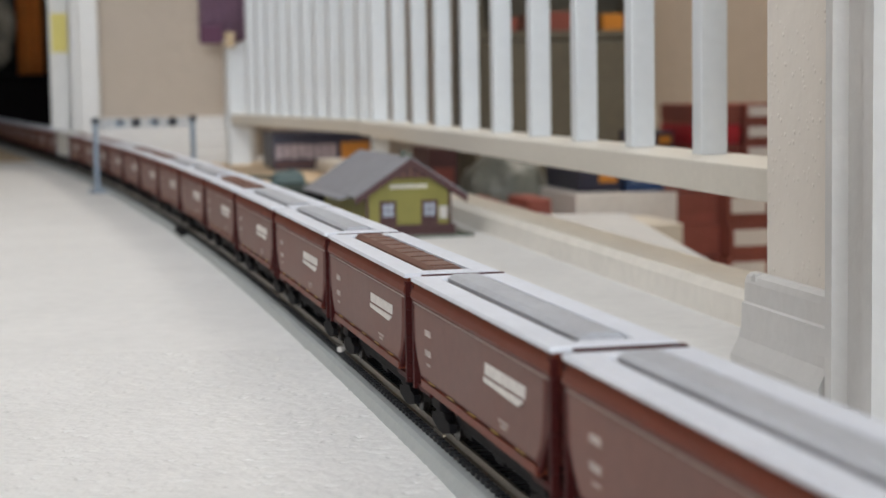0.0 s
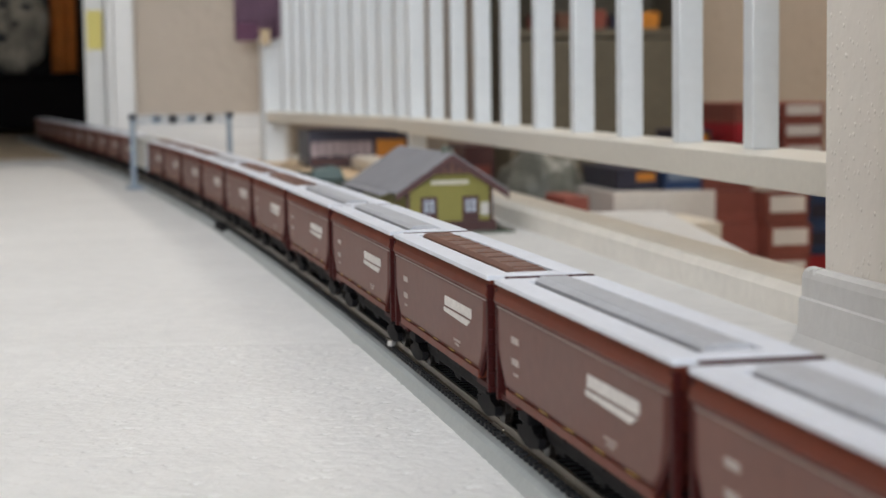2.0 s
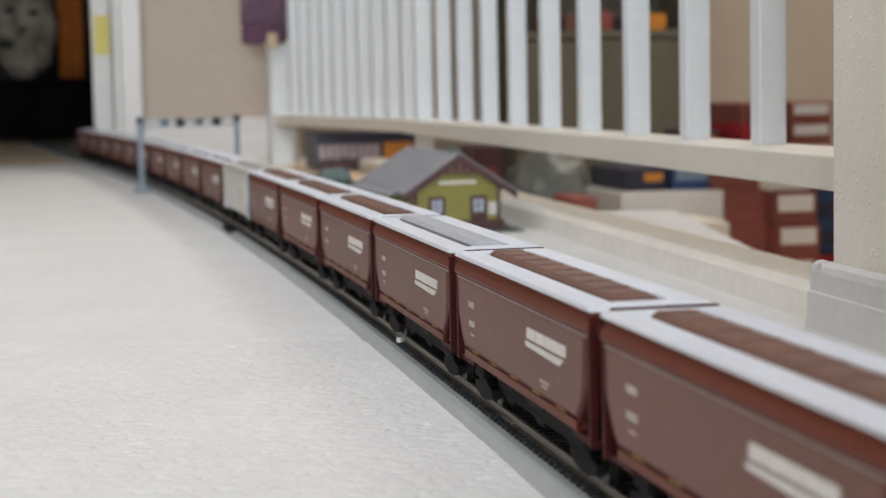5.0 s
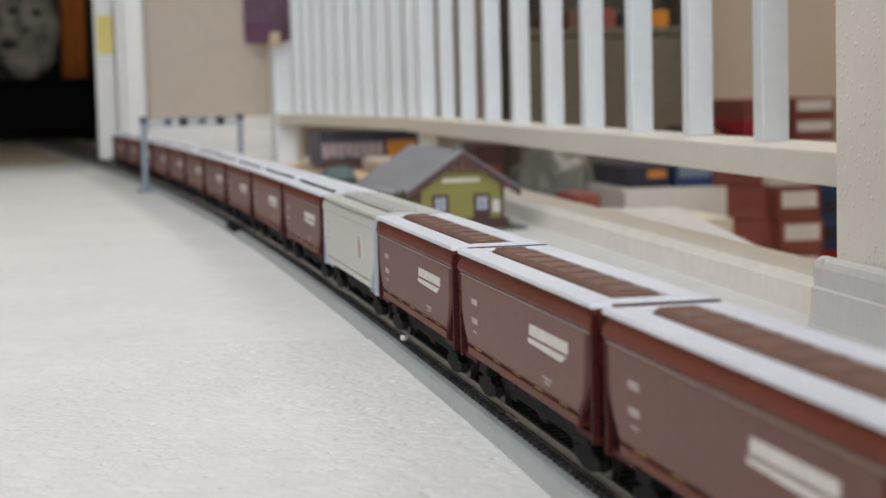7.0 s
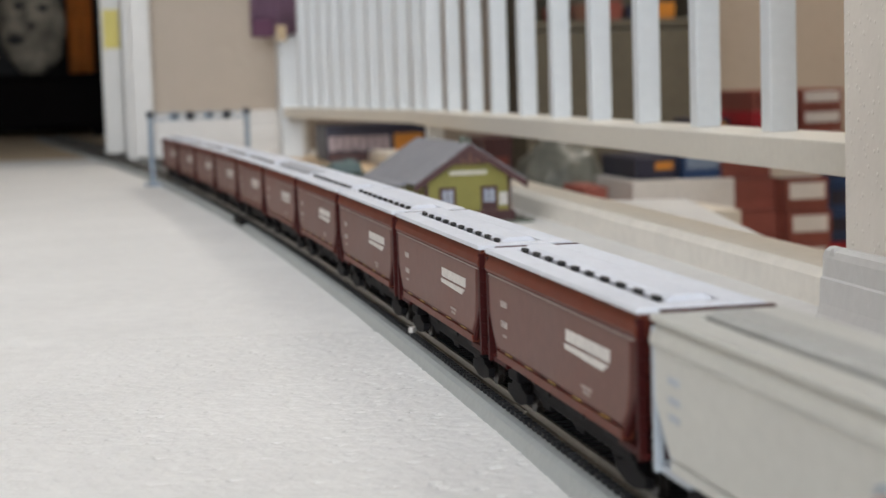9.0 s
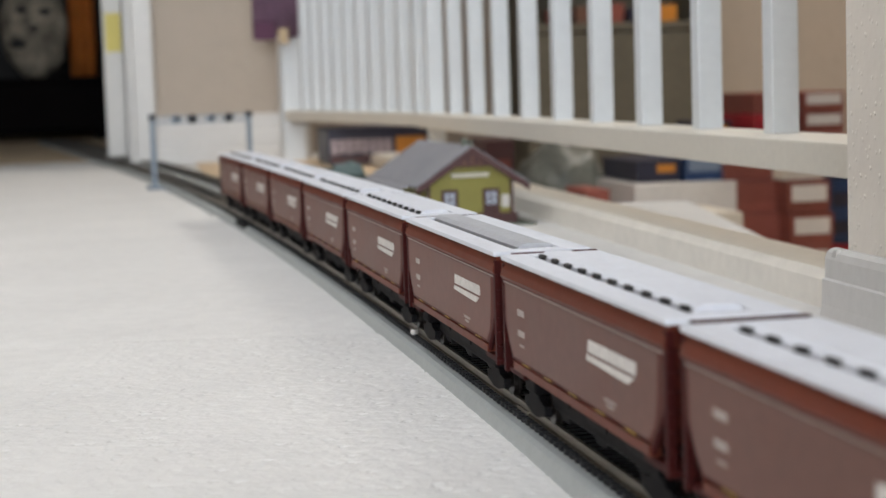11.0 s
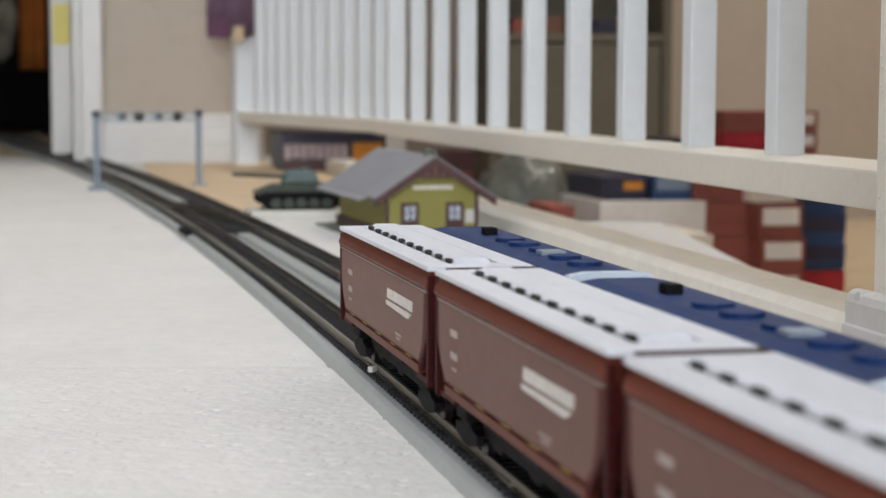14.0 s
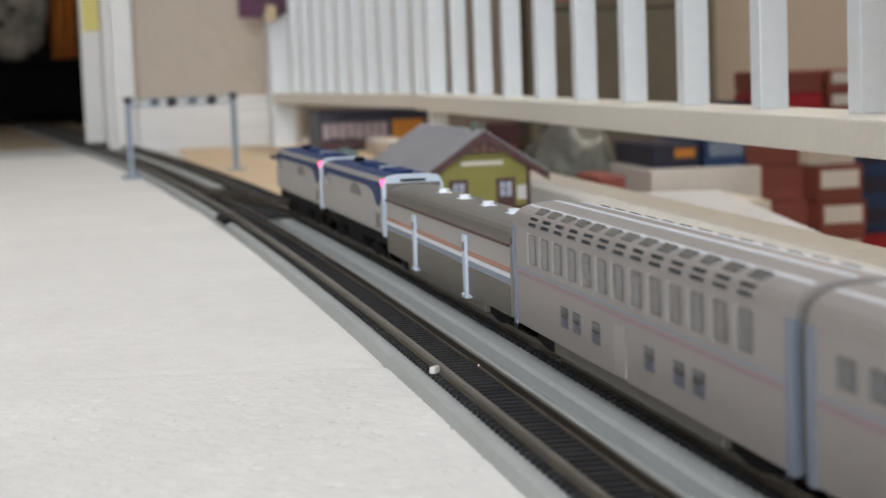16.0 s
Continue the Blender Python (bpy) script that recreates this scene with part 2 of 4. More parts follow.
def add_box(bm, x0, x1, y0, y1, z0, z1, bevel=0.0, m=None):
    r = bmesh.ops.create_cube(bm, size=1.0, matrix=Matrix.Translation(((x0 + x1) / 2, (y0 + y1) / 2, (z0 + z1) / 2)) @ Matrix.Diagonal((x1 - x0, y1 - y0, z1 - z0, 1)))
    vs = r["verts"]
    if bevel:
        es = list({e for v in vs for e in v.link_edges})
        out = bmesh.ops.bevel(bm, geom=es, offset=bevel, segments=2, affect="EDGES", profile=0.6)
        vs = list({v for v in vs if v.is_valid} | set(out["verts"]))
    if m is not None:
        bmesh.ops.transform(bm, matrix=m, verts=vs)
    return bm


def box(x0, x1, y0, y1, z0, z1, bevel=0.0, m=None):
    return add_box(bmesh.new(), x0, x1, y0, y1, z0, z1, bevel, m)


def add_cyl(bm, a, b, r, n=12, r2=None):
    a, b = Vector(a), Vector(b)
    m = Matrix.Translation((a + b) / 2) @ (b - a).to_track_quat("Z", "Y").to_matrix().to_4x4()
    bmesh.ops.create_cone(bm, cap_ends=True, segments=n, radius1=r, radius2=r if r2 is None else r2, depth=(b - a).length, matrix=m)
    return bm


def prism(outline, axis, a, b, bevel=0.0):
    """A closed outline of pairs pushed from a to b along an axis: "x" takes (y, z), "y" takes (x, z), "z" takes (x, y)."""
    bm = bmesh.new()

    def put(p, q):
        return {"x": (q, p[0], p[1]), "y": (p[0], q, p[1]), "z": (p[0], p[1], q)}[axis]

    va, vb = [bm.verts.new(put(p, a)) for p in outline], [bm.verts.new(put(p, b)) for p in outline]
    n = len(outline)
    bm.faces.new(va)
    bm.faces.new(vb)
    for i in range(n):
        bm.faces.new((va[i], va[(i + 1) % n], vb[(i + 1) % n], vb[i]))
    bmesh.ops.recalc_face_normals(bm, faces=bm.faces)
    if bevel:
        bmesh.ops.bevel(bm, geom=list(bm.edges), offset=bevel, segments=1, affect="EDGES")
    return bm


# ---------------------------------------------------------------- the line of the two tracks
BEND0, BEND1 = 0.9, 3.2
RAIL_Z = 0.0115


def line_x(y):
    q = min(max(y, BEND0), BEND1) - BEND0
    return 0.18875 - 0.19744 * y - 0.0437 * (q * q / 2 + (max(y, BEND1) - BEND1) * (BEND1 - BEND0))


_ys = np.arange(-7.5, 7.5, 0.005)
_xs = np.array([line_x(v) for v in _ys])
_ss = np.r_[0, np.cumsum(np.hypot(np.diff(_xs), np.diff(_ys)))]
_ss -= np.interp(0, _ys, _ss)


def on_line(s, side=0.0):
    """The place at arc length s, side metres to the right of the first track's middle, and the heading away from the camera."""
    y = float(np.interp(s, _ss, _ys))
    dx = (line_x(y + 0.01) - line_x(y - 0.01)) / 0.02
    k = math.hypot(1, dx)
    return line_x(y) + side / k, y - side * dx / k, math.atan2(1 / k, dx / k)


TRACK2 = 0.049

# ---------------------------------------------------------------- the landing
AX = Vector((-0.1655, 0.986, 0)).normalized()   # along the railing, away
AN = Vector((AX.y, -AX.x, 0))                   # to the right of it
AROT = math.degrees(math.atan2(AX.y, AX.x)) - 90
ORIGIN = Vector((0.215, 0.969, 0))              # where the railing meets the wall end


def H(a, n, z=0.0):
    """A place given along (a) and to the right of (n) the railing, from its near end."""
    p = ORIGIN + AX * a + AN * n
    return (p.x, p.y, z)


HOUSE = Matrix.Translation(ORIGIN) @ Matrix.Rotation(radians(AROT), 4, "Z")   # x: right, y: along the railing


def hbox(name, n0, n1, a0, a1, z0, z1, material, label="", category="", kind="structure", bevel=0.0, parent=None):
    ob = part(name, box(n0, n1, a0, a1, z0, z1, bevel), material, parent)
    ob.matrix_basis = HOUSE if parent is None else Matrix.Identity(4)
    return tagged(ob, label, category, "", kind) if parent is None else ob


def carpet_height(xs, ys, pitch, amount):
    """Loops of a cut pile: rounded tufts on a jittered lattice."""
    rng = np.random.RandomState(4)
    jit = rng.rand(512, 512, 3)
    gx, gy = np.floor(xs / pitch).astype(int), np.floor(ys / pitch).astype(int)
    best, tall = np.full(xs.shape, 9.0), np.zeros(xs.shape)
    for i in (-1, 0, 1):
        for j in (-1, 0, 1):
            c = jit[(gx + i) % 512, (gy + j) % 512]
            d = np.hypot(xs / pitch - (gx + i + c[..., 0]), ys / pitch - (gy + j + c[..., 1]))
            tall = np.where(d < best, c[..., 2], tall)
            best = np.minimum(best, d)
    pit = 1.7 * amount * (tall > 0.95) * (1 - np.clip(best * 2.6, 0, 1) ** 2)
    return 0.7 * amount * (1 - np.clip(best, 0, 1) ** 4) * (0.8 + 0.3 * tall) - pit


def build_floor():
    hbox("floor", -3.0, 0.055, -7.2, 2.75, -0.12, -0.0012, M_CARPET, "cream short-pile wall-to-wall carpet of the landing", "carpet")
    # fine tufts close by, coarser ones further off
    for x0, x1, y0, y1, d, pitch, tall in ((-0.20, 0.075, 0.50, 1.02, 0.0012, 0.0044, 0.0014), (-0.46, 0.27, 0.96, 1.95, 0.0026, 0.0058, 0.0007)):
        carpet_patch(x0, x1, y0, y1, d, pitch, tall)


def carpet_patch(x0, x1, y0, y1, d, pitch, tall):
    nx, ny = int((x1 - x0) / d), int((y1 - y0) / d)
    gx, gy = np.meshgrid(np.linspace(x0, x1, nx), np.linspace(y0, y1, ny), indexing="ij")
    rng = np.random.RandomState(9)
    gx2, gy2 = gx + (rng.rand(nx, ny) - 0.5) * d * 0.5, gy + (rng.rand(nx, ny) - 0.5) * d * 0.5
    z = carpet_height(gx2, gy2, pitch, tall)
    slow = 0.00012 * np.sin(gx * 23 + np.sin(gy * 9) * 2) * np.sin(gy * 17 + gx * 5)
    edge = np.clip(np.minimum.reduce([gx - x0, x1 - gx, gy - y0, y1 - gy]) / 0.04, 0, 1)
    z = (z + slow) * edge + 0.0008 * edge - 0.0012 - 0.0016 * (1 - edge)
    vs = np.stack([gx2, gy2, z], -1).reshape(-1, 3)
    idx = np.arange(nx * ny).reshape(nx, ny)
    fs = np.stack([idx[:-1, :-1], idx[1:, :-1], idx[1:, 1:], idx[:-1, 1:]], -1).reshape(-1, 4)
    me = bpy.data.meshes.new("carpet_pile")
    me.from_pydata(vs.tolist(), [], fs.tolist())
    me.materials.append(M_CARPET)
    me.polygons.foreach_set("use_smooth", np.ones(len(me.polygons), bool))
    tagged(new("carpet_pile", me), "cream tufted carpet pile on the landing floor", "carpet", "", "stuff")


def build_shell():
    # end wall with the doorway, across the far end of the landing
    hbox("wall_far", -0.372, -0.05, 2.42, 2.54, -0.002, 2.4, M_WALL, "beige painted wall beside the doorway", "wall")
    hbox("wall_far_left", -3.0, -1.26, 2.42, 2.54, -0.002, 2.4, M_WALL, "beige painted wall beyond the doorway", "wall")
    hbox("wall_far_lintel", -1.26, -0.372, 2.42, 2.54, 2.05, 2.4, M_WALL, "beige painted wall above the doorway", "wall")
    hbox("wall_west", -3.1, -3.0, -7.2, 5.6, -0.002, 2.4, M_WALL, "beige painted side wall", "wall")
    hbox("wall_back", -3.0, 2.5, -7.3, -7.2, -0.6, 2.4, M_WALL, "beige painted wall behind the landing", "wall")
    hbox("wall_dark_room", -3.0, -0.05, 5.5, 5.6, -0.002, 2.4, M_DARKROOM, "wall of the unlit room, shade put into its near-black colour", "wall")
    hbox("wall_dark_side", -0.12, -0.05, 2.54, 5.5, -0.002, 2.4, M_DARKROOM, "side wall of the unlit room, shade put into its near-black colour", "wall")
    hbox("floor_dark_room", -3.0, -0.05, 2.75, 5.6, -0.12, -0.0016, M_CARPET_TAN, "tan carpet of the unlit room", "carpet")
    # thin tan sheet laid in for the warm-lit stretch of carpet
    hbox("floor_warm_light", -0.265, 0.011, 1.05, 2.40, -0.0011, 0.0016, M_WARM_LIT, "carpet before the far wall, warm light put in as a tan sheet", "carpet")
    # wall end at the railing's near end, and the wall on from it
    hbox("wall_end", -0.024, 0.115, -0.162, -0.064, -0.002, 2.4, M_WALL_TEX, "textured plaster wall end at the railing", "wall")
    hbox("wall_east", 0.25, 0.35, -7.2, -0.162, -0.165, 2.4, M_WALL, "beige wall beside the landing", "wall")
    hbox("wall_stairwell_far", -0.05, 2.5, 3.1, 3.2, -0.6, 2.4, M_WALL, "beige wall at the far side of the stairwell", "wall")
    hbox("wall_stairwell_east", 2.5, 2.6, -7.2, 3.2, -0.6, 2.4, M_WALL, "beige side wall of the stairwell", "wall")
    hbox("floor_lower", 0.055, 2.5, -7.2, 3.1, -0.30, -0.165, M_CARPET_TAN, "tan carpet of the lower floor behind the railing", "carpet")
    hbox("floor_strip", 0.055, 0.25, -7.2, -0.162, -0.12, -0.0012, M_CARPET, "cream carpet along the wall of the landing", "carpet")
    hbox("ceiling", -3.1, 2.6, -7.3, 5.6, 2.4, 2.46, M_CEIL, "white textured ceiling", "ceiling")


build_floor()
build_shell()


def moulding(name, outline, a0, a1, n, z, parent, along="a", material=None):
    """A skirting profile: outline of (out, up), run along or across the railing's axis. It grows to the left (along) or nearer (across)."""
    if along == "a":
        bm = prism([(n - o, z + u) for o, u in outline], "y", a0, a1)
    else:
        bm = prism([(n - o, z + u) for o, u in outline], "x", a0, a1)
    return part(name, bm, material or M_TRIM, parent)


SKIRT = [(0, 0), (0.014, 0), (0.014, 0.016), (0.0125, 0.018), (0.0125, 0.030), (0.0095, 0.040), (0.0065, 0.044), (0.0065, 0.052), (0.0045, 0.054), (0.0045, 0.0615), (0.0025, 0.0645), (0, 0.065)]


def build_trim():
    # skirting round the wall end
    base = tagged(new("baseboard"), "white moulded skirting round the plaster wall end", "baseboard", "", "structure")
    base.matrix_basis = HOUSE
    low = [(0, 0), (0.0135, 0), (0.0135, 0.005), (0.0118, 0.0085), (0.0092, 0.013), (0.0080, 0.018), (0.0076, 0.0300), (0.0062, 0.0308), (0.0062, 0.0400), (0.0050, 0.0432), (0.0028, 0.0447), (0, 0.045)]
    moulding("skirting_side", low, -0.1575, -0.0505, -0.0242, 0.0, base)
    bm = prism([(-0.0638 + o, u) for o, u in low], "x", -0.0300, 0.1)
    part("skirting_end", bm, M_TRIM, base)
    # skirting of the far wall
    base2 = tagged(new("baseboard"), "white moulded skirting along the far wall", "baseboard", "", "structure")
    base2.matrix_basis = HOUSE
    moulding("skirting_run", [(o * 1.1, u * 1.35) for o, u in SKIRT], -0.332, -0.052, 2.4195, 0.0, base2, along="n")
    # fluted casing of the opening next to the wall end
    casing = tagged(new("trim_casing"), "white fluted door casing beside the wall end", "casing", "", "structure")
    casing.matrix_basis = HOUSE
    flutes = [(q - 0.026, p - 0.045) for q, p in [(0.04, -0.116), (-0.004, -0.116), (-0.012, -0.120), (-0.012, -0.127), (-0.006, -0.130), (-0.006, -0.150), (-0.011, -0.153), (-0.011, -0.162), (-0.016, -0.166), (-0.016, -0.175), (0.04, -0.175)]]
    part("casing_board", prism(flutes, "z", 0.0, 2.12), M_TRIM, casing)
    part("jamb_board", box(-0.030, 0.02, -0.36, -0.2215, 0.0, 2.1, 0.002), M_TRIM, casing, "white painted jamb board")
    # far doorway: casing on its right and the open door leaf behind
    door = tagged(new("door_1"), "white doorway casing with an open white door leaf", "door", "", "structure")
    door.matrix_basis = HOUSE
    part("casing_right", box(-0.372, -0.333, 2.400, 2.4195, 0.0, 2.1, 0.004), M_TRIM, door)
    part("casing_left", box(-1.30, -1.26, 2.400, 2.4195, 0.0, 2.1, 0.004), M_TRIM, door)
    part("casing_head", box(-1.3, -0.333, 2.400, 2.4195, 2.102, 2.16, 0.004), M_TRIM, door)
    part("jamb", box(-0.384, -0.3725, 2.405, 2.545, 0.0, 2.05, 0.002), M_TRIM, door)
    leaf = part("door_leaf", box(-0.426, -0.388, 2.56, 3.3, 0.012, 2.04, 0.003), M_DOOR, door)
    part("door_knob", add_cyl(bmesh.new(), (-0.46, 3.22, 0.95), (-0.427, 3.22, 0.95), 0.025, 16), M_RAIL, leaf)
    note = part("paper_note", box(-0.421, -0.391, 2.5575, 2.5592, 0.212, 0.285), M_NOTE)
    note.matrix_basis = HOUSE
    tagged(note, "yellow paper note stuck on the door edge", "note")


def build_railing():
    rail = tagged(new("railing"), "white enamelled steel stair railing with square balusters", "railing", "railings round the stairwell")
    rail.matrix_basis = HOUSE
    zb, zt, w = 0.0746, 0.0925, 0.0086
    length = 1.455
    part("bottom_rail", box(0.0, 0.056, -0.0635, length - 0.012, zb, zt, 0.0012), M_RAILBAR, rail)
    part("top_rail", box(0.0, 0.06, -0.0635, length, 0.93, 0.965, 0.004), M_RAILBAR, rail)
    bal = mesh_of("baluster", box(-w, w, -w, w, zt, 0.93, 0.0008), M_STEEL)
    # first baluster centre and spacing along the rail
    for k in range(10):
        a = 0.187 + 0.1447 * k
        if a < length - 0.03:
            shared("baluster", bal, rail, pose(0.037, a, 0))
    part("corner_post", box(0.018, 0.040, length - 0.0115, length + 0.0105, -0.0012, 0.99, 0.0015), M_STEEL, rail, "white square corner post")
    # the run that turns away to the far wall
    a0, n0 = length + 0.011, 0.029
    turn = math.atan2(-0.118, 0.86)
    run = tagged(new("railing"), "white enamelled steel railing run to the far wall", "railing", "railings round the stairwell")
    run.matrix_basis = HOUSE @ pose(n0, a0, 0, 0, 0, math.degrees(-turn))
    ln = 0.86
    part("bottom_rail", box(-0.017, 0.017, 0.002, ln, zb, zt, 0.0012), M_RAILBAR, run)
    part("top_rail", box(-0.02, 0.02, 0.002, ln, 0.93, 0.965, 0.004), M_RAILBAR, run)
    for k in range(10):
        shared("baluster", bal, run, pose(0.0, 0.062 + 0.077 * k, 0))
    part("wall_post", box(-0.019, 0.019, ln, ln + 0.04, -0.0012, 0.99, 0.002), M_STEEL, run)
    # cream curb under the railing, along the landing's edge
    curb = part("curb", prism([(0.012, -0.16), (0.012, 0.016), (0.016, 0.021), (0.052, 0.021), (0.057, 0.016), (0.057, -0.16)], "y", -0.06, 2.40), M_CURB)
    curb.matrix_basis = HOUSE
    tagged(curb, "cream painted wooden curb along the landing's edge", "curb", "", "structure")


build_trim()
build_railing()


# ---------------------------------------------------------------- tracks
def sweep(name, outline, side, s0, s1, step, material, parent, smooth=False):
    """A profile of (across, up) run along the line of the tracks."""
    n = max(2, int((s1 - s0) / step))
    vs, fs, k = [], [], len(outline)
    for i in range(n + 1):
        x, y, h = on_line(s0 + (s1 - s0) * i / n, side)
        rx, ry = math.sin(h), -math.cos(h)
        vs += [(x + rx * c, y + ry * c, u) for c, u in outline]
    for i in range(n):
        for j in range(k):
            a, b = i * k + j, i * k + (j + 1) % k
            fs.append((a, b, b + k, a + k))
    fs += [tuple(range(k)), tuple(range(n * k, n * k + k))]
    bm = bmesh.new()
    bv = [bm.verts.new(v) for v in vs]
    for f in fs:
        bm.faces.new([bv[i] for i in f])
    bmesh.ops.recalc_face_normals(bm, faces=bm.faces)
    return part(name, bm, material, parent, smooth=smooth)


TIE_PITCH = 0.0066


def build_track(side, label, near_side, ties_as_parts):
    tr = tagged(new("track"), label, "model track", "model railway tracks")
    s0, s1 = -6.1, 5.36
    left = -0.0200 if near_side else -0.0245
    bed = [(left, -0.0035), (left + 0.0030, 0.0048), (left + 0.0050, 0.0058), (0.0185, 0.0058), (0.0210, 0.0048), (0.0243, -0.0035)]
    sweep("roadbed", bed, side, s0, s1, 0.05, M_ROADBED, tr)
    sweep("tie_web", [(-0.0114, 0.0056), (-0.0114, 0.0064), (0.0114, 0.0064), (0.0114, 0.0056)], side, s0, s1, 0.05, M_BALLAST, tr)
    head = [(-0.0012, 0.0076), (-0.0012, 0.0082), (-0.0004, 0.0086), (-0.0004, 0.0104), (-0.0007, 0.0108), (-0.0007, RAIL_Z), (0.0007, RAIL_Z), (0.0007, 0.0108), (0.0004, 0.0104), (0.0004, 0.0086), (0.0012, 0.0082), (0.0012, 0.0076)]
    for c in (-0.0084, 0.0084):
        sweep("rail", [(o + c, u) for o, u in head], side, s0, s1, 0.05, M_RAIL, tr)
    tie = mesh_of("tie", box(-0.0016, 0.0016, -0.0122, 0.0122, 0.0060, 0.0079), M_TIE)
    rest = bmesh.new()
    n0, n1 = int(s0 / TIE_PITCH), int(s1 / TIE_PITCH)
    for i in range(n0, n1):
        s = i * TIE_PITCH
        x, y, h = on_line(s, side)
        m = pose(x, y, 0, 0, 0, math.degrees(h))
        if 0.62 < s < 0.62 + ties_as_parts * TIE_PITCH:
            shared("tie", tie, tr, m)
        else:
            c = [m @ Vector((a, b, u)) for u in (0.006, 0.0079) for a, b in ((-0.0016, -0.0122), (0.0016, -0.0122), (0.0016, 0.0122), (-0.0016, 0.0122))]
            v = [rest.verts.new(p) for p in c]
            for f in ((4, 5, 6, 7), (0, 1, 5, 4), (1, 2, 6, 5), (2, 3, 7, 6), (3, 0, 4, 7)):
                rest.faces.new([v[j] for j in f])
    tagged(part("tie_run", rest, M_TIE, tr), "black plastic ties", kind="stuff")
    # joiners where the lengths of track meet
    for i, s in enumerate(np.arange(-5.9, 5.2, 0.2286)):
        for c in (-0.0084, 0.0084):
            x, y, h = on_line(float(s), side)
            bm = box(-0.008, 0.008, c - 0.0013, c + 0.0013, 0.0074, 0.0092, 0.0003)
            part("rail_joiner", bm, M_RAIL, tr, at=pose(x, y, 0, 0, 0, math.degrees(h)))
    return tr


build_track(0.0, "grey roadbed model track with black ties on the carpet", True, 290)
build_track(TRACK2, "second grey roadbed model track beside the depot", False, 150)


def build_crossover():
    cr = tagged(new("turnout_crossover"), "black turnout crossover linking the two model tracks", "turnout")
    s0, s1 = 1.72, 2.12
    for c in (-0.0084, 0.0084):
        bm = bmesh.new()
        rows = []
        for i in range(21):
            f = i / 20
            e = f * f * (3 - 2 * f)
            x, y, h = on_line(s0 + (s1 - s0) * f, TRACK2 * (1 - e) + c)
            rx, ry = math.sin(h), -math.cos(h)
            rows.append([bm.verts.new((x + rx * o, y + ry * o, u)) for o, u in ((-0.0007, 0.0076), (-0.0007, 0.0117), (0.0007, 0.0117), (0.0007, 0.0076))])
        for p, q in zip(rows, rows[1:]):
            for j in range(4):
                bm.faces.new((p[j], p[(j + 1) % 4], q[(j + 1) % 4], q[j]))
        bmesh.ops.recalc_face_normals(bm, faces=bm.faces)
        part("closure_rail", bm, M_RAIL, cr)
    for i in range(58):
        f = i / 57
        x, y, h = on_line(s0 + (s1 - s0) * f, TRACK2 / 2)
        part("long_tie", box(-0.0017, 0.0017, -0.0355, 0.0355, 0.0061, 0.0081), M_TIE, cr, at=pose(x, y, 0, 0, 0, math.degrees(h)))
    x, y, h = on_line(1.74, -0.0160)
    part("switch_machine", box(-0.03, 0.03, -0.0030, 0.0030, 0.004, 0.0085, 0.0008), M_BLACK, cr, at=pose(x, y, 0, 0, 0, math.degrees(h)))
    chip = part("plastic_chip", add_box(bmesh.new(), -0.0028, 0.0028, -0.0013, 0.0013, 0.0058, 0.0085, 0.0006), M_MARK)
    chip.matrix_basis = pose(-0.0045, 0.925, 0.0021, 0, 0, 60)
    tagged(chip, "small white plastic chip beside the rail", "debris")


build_crossover()


# ---------------------------------------------------------------- rolling stock (x forward, z from the rail top)
def truck(parent, x, spread=0.0102, r=0.0053, frame_mat=None, wheels=True, name="truck"):
    bm = bmesh.new()
    for sy in (-1, 1):
        y = sy * 0.0122
        pts = [(-spread - 0.004, 0.0035), (-spread + 0.003, 0.0022), (-0.004, 0.0015), (0.004, 0.0015), (spread - 0.003, 0.0022), (spread + 0.004, 0.0035), (spread + 0.004, 0.0068), (spread - 0.002, 0.0075), (0.005, 0.0096), (-0.005, 0.0096), (-spread + 0.002, 0.0075), (-spread - 0.004, 0.0068)]
        va = [bm.verts.new((x + p, y - 0.0012, q)) for p, q in pts]
        vb = [bm.verts.new((x + p, y + 0.0012, q)) for p, q in pts]
        bm.faces.new(va), bm.faces.new(vb)
        for i in range(len(pts)):
            bm.faces.new((va[i], va[(i + 1) % len(pts)], vb[(i + 1) % len(pts)], vb[i]))
    add_box(bm, x - 0.004, x + 0.004, -0.0118, 0.0118, 0.0045, 0.0085)
    bmesh.ops.recalc_face_normals(bm, faces=bm.faces)
    t = part(name, bm, frame_mat or M_BLACK, parent)
    if wheels:
        wb = bmesh.new()
        for sy in (-1, 1):
            add_cyl(wb, (0, sy * 0.0076, r), (0, sy * 0.0098, r), r, 18)
            add_cyl(wb, (0, sy * 0.0070, r), (0, sy * 0.0077, r), r * 1.13, 18)
        add_cyl(wb, (0, -0.0115, r), (0, 0.0115, r), 0.0012, 8)
        wm = mesh_of("wheelset", wb, M_WHEEL)
        for d in (-spread, spread):
            shared("wheelset", wm, t, pose(x + d, 0, 0))
    return t


def coupler(parent, x, d):
    bm = box(min(x, x + d * 0.010), max(x, x + d * 0.010), -0.0013, 0.0013, 0.0090, 0.0116, 0.0004)
    add_box(bm, min(x + d * 0.006, x + d * 0.0115), max(x + d * 0.006, x + d * 0.0115), -0.0026, 0.0026, 0.0085, 0.0122, 0.0006)
    part("coupler", bm, M_BLACK, parent)


PITCH = 0.197
HL = 0.0925     # half length of a hopper's body
EAVE = 0.0545


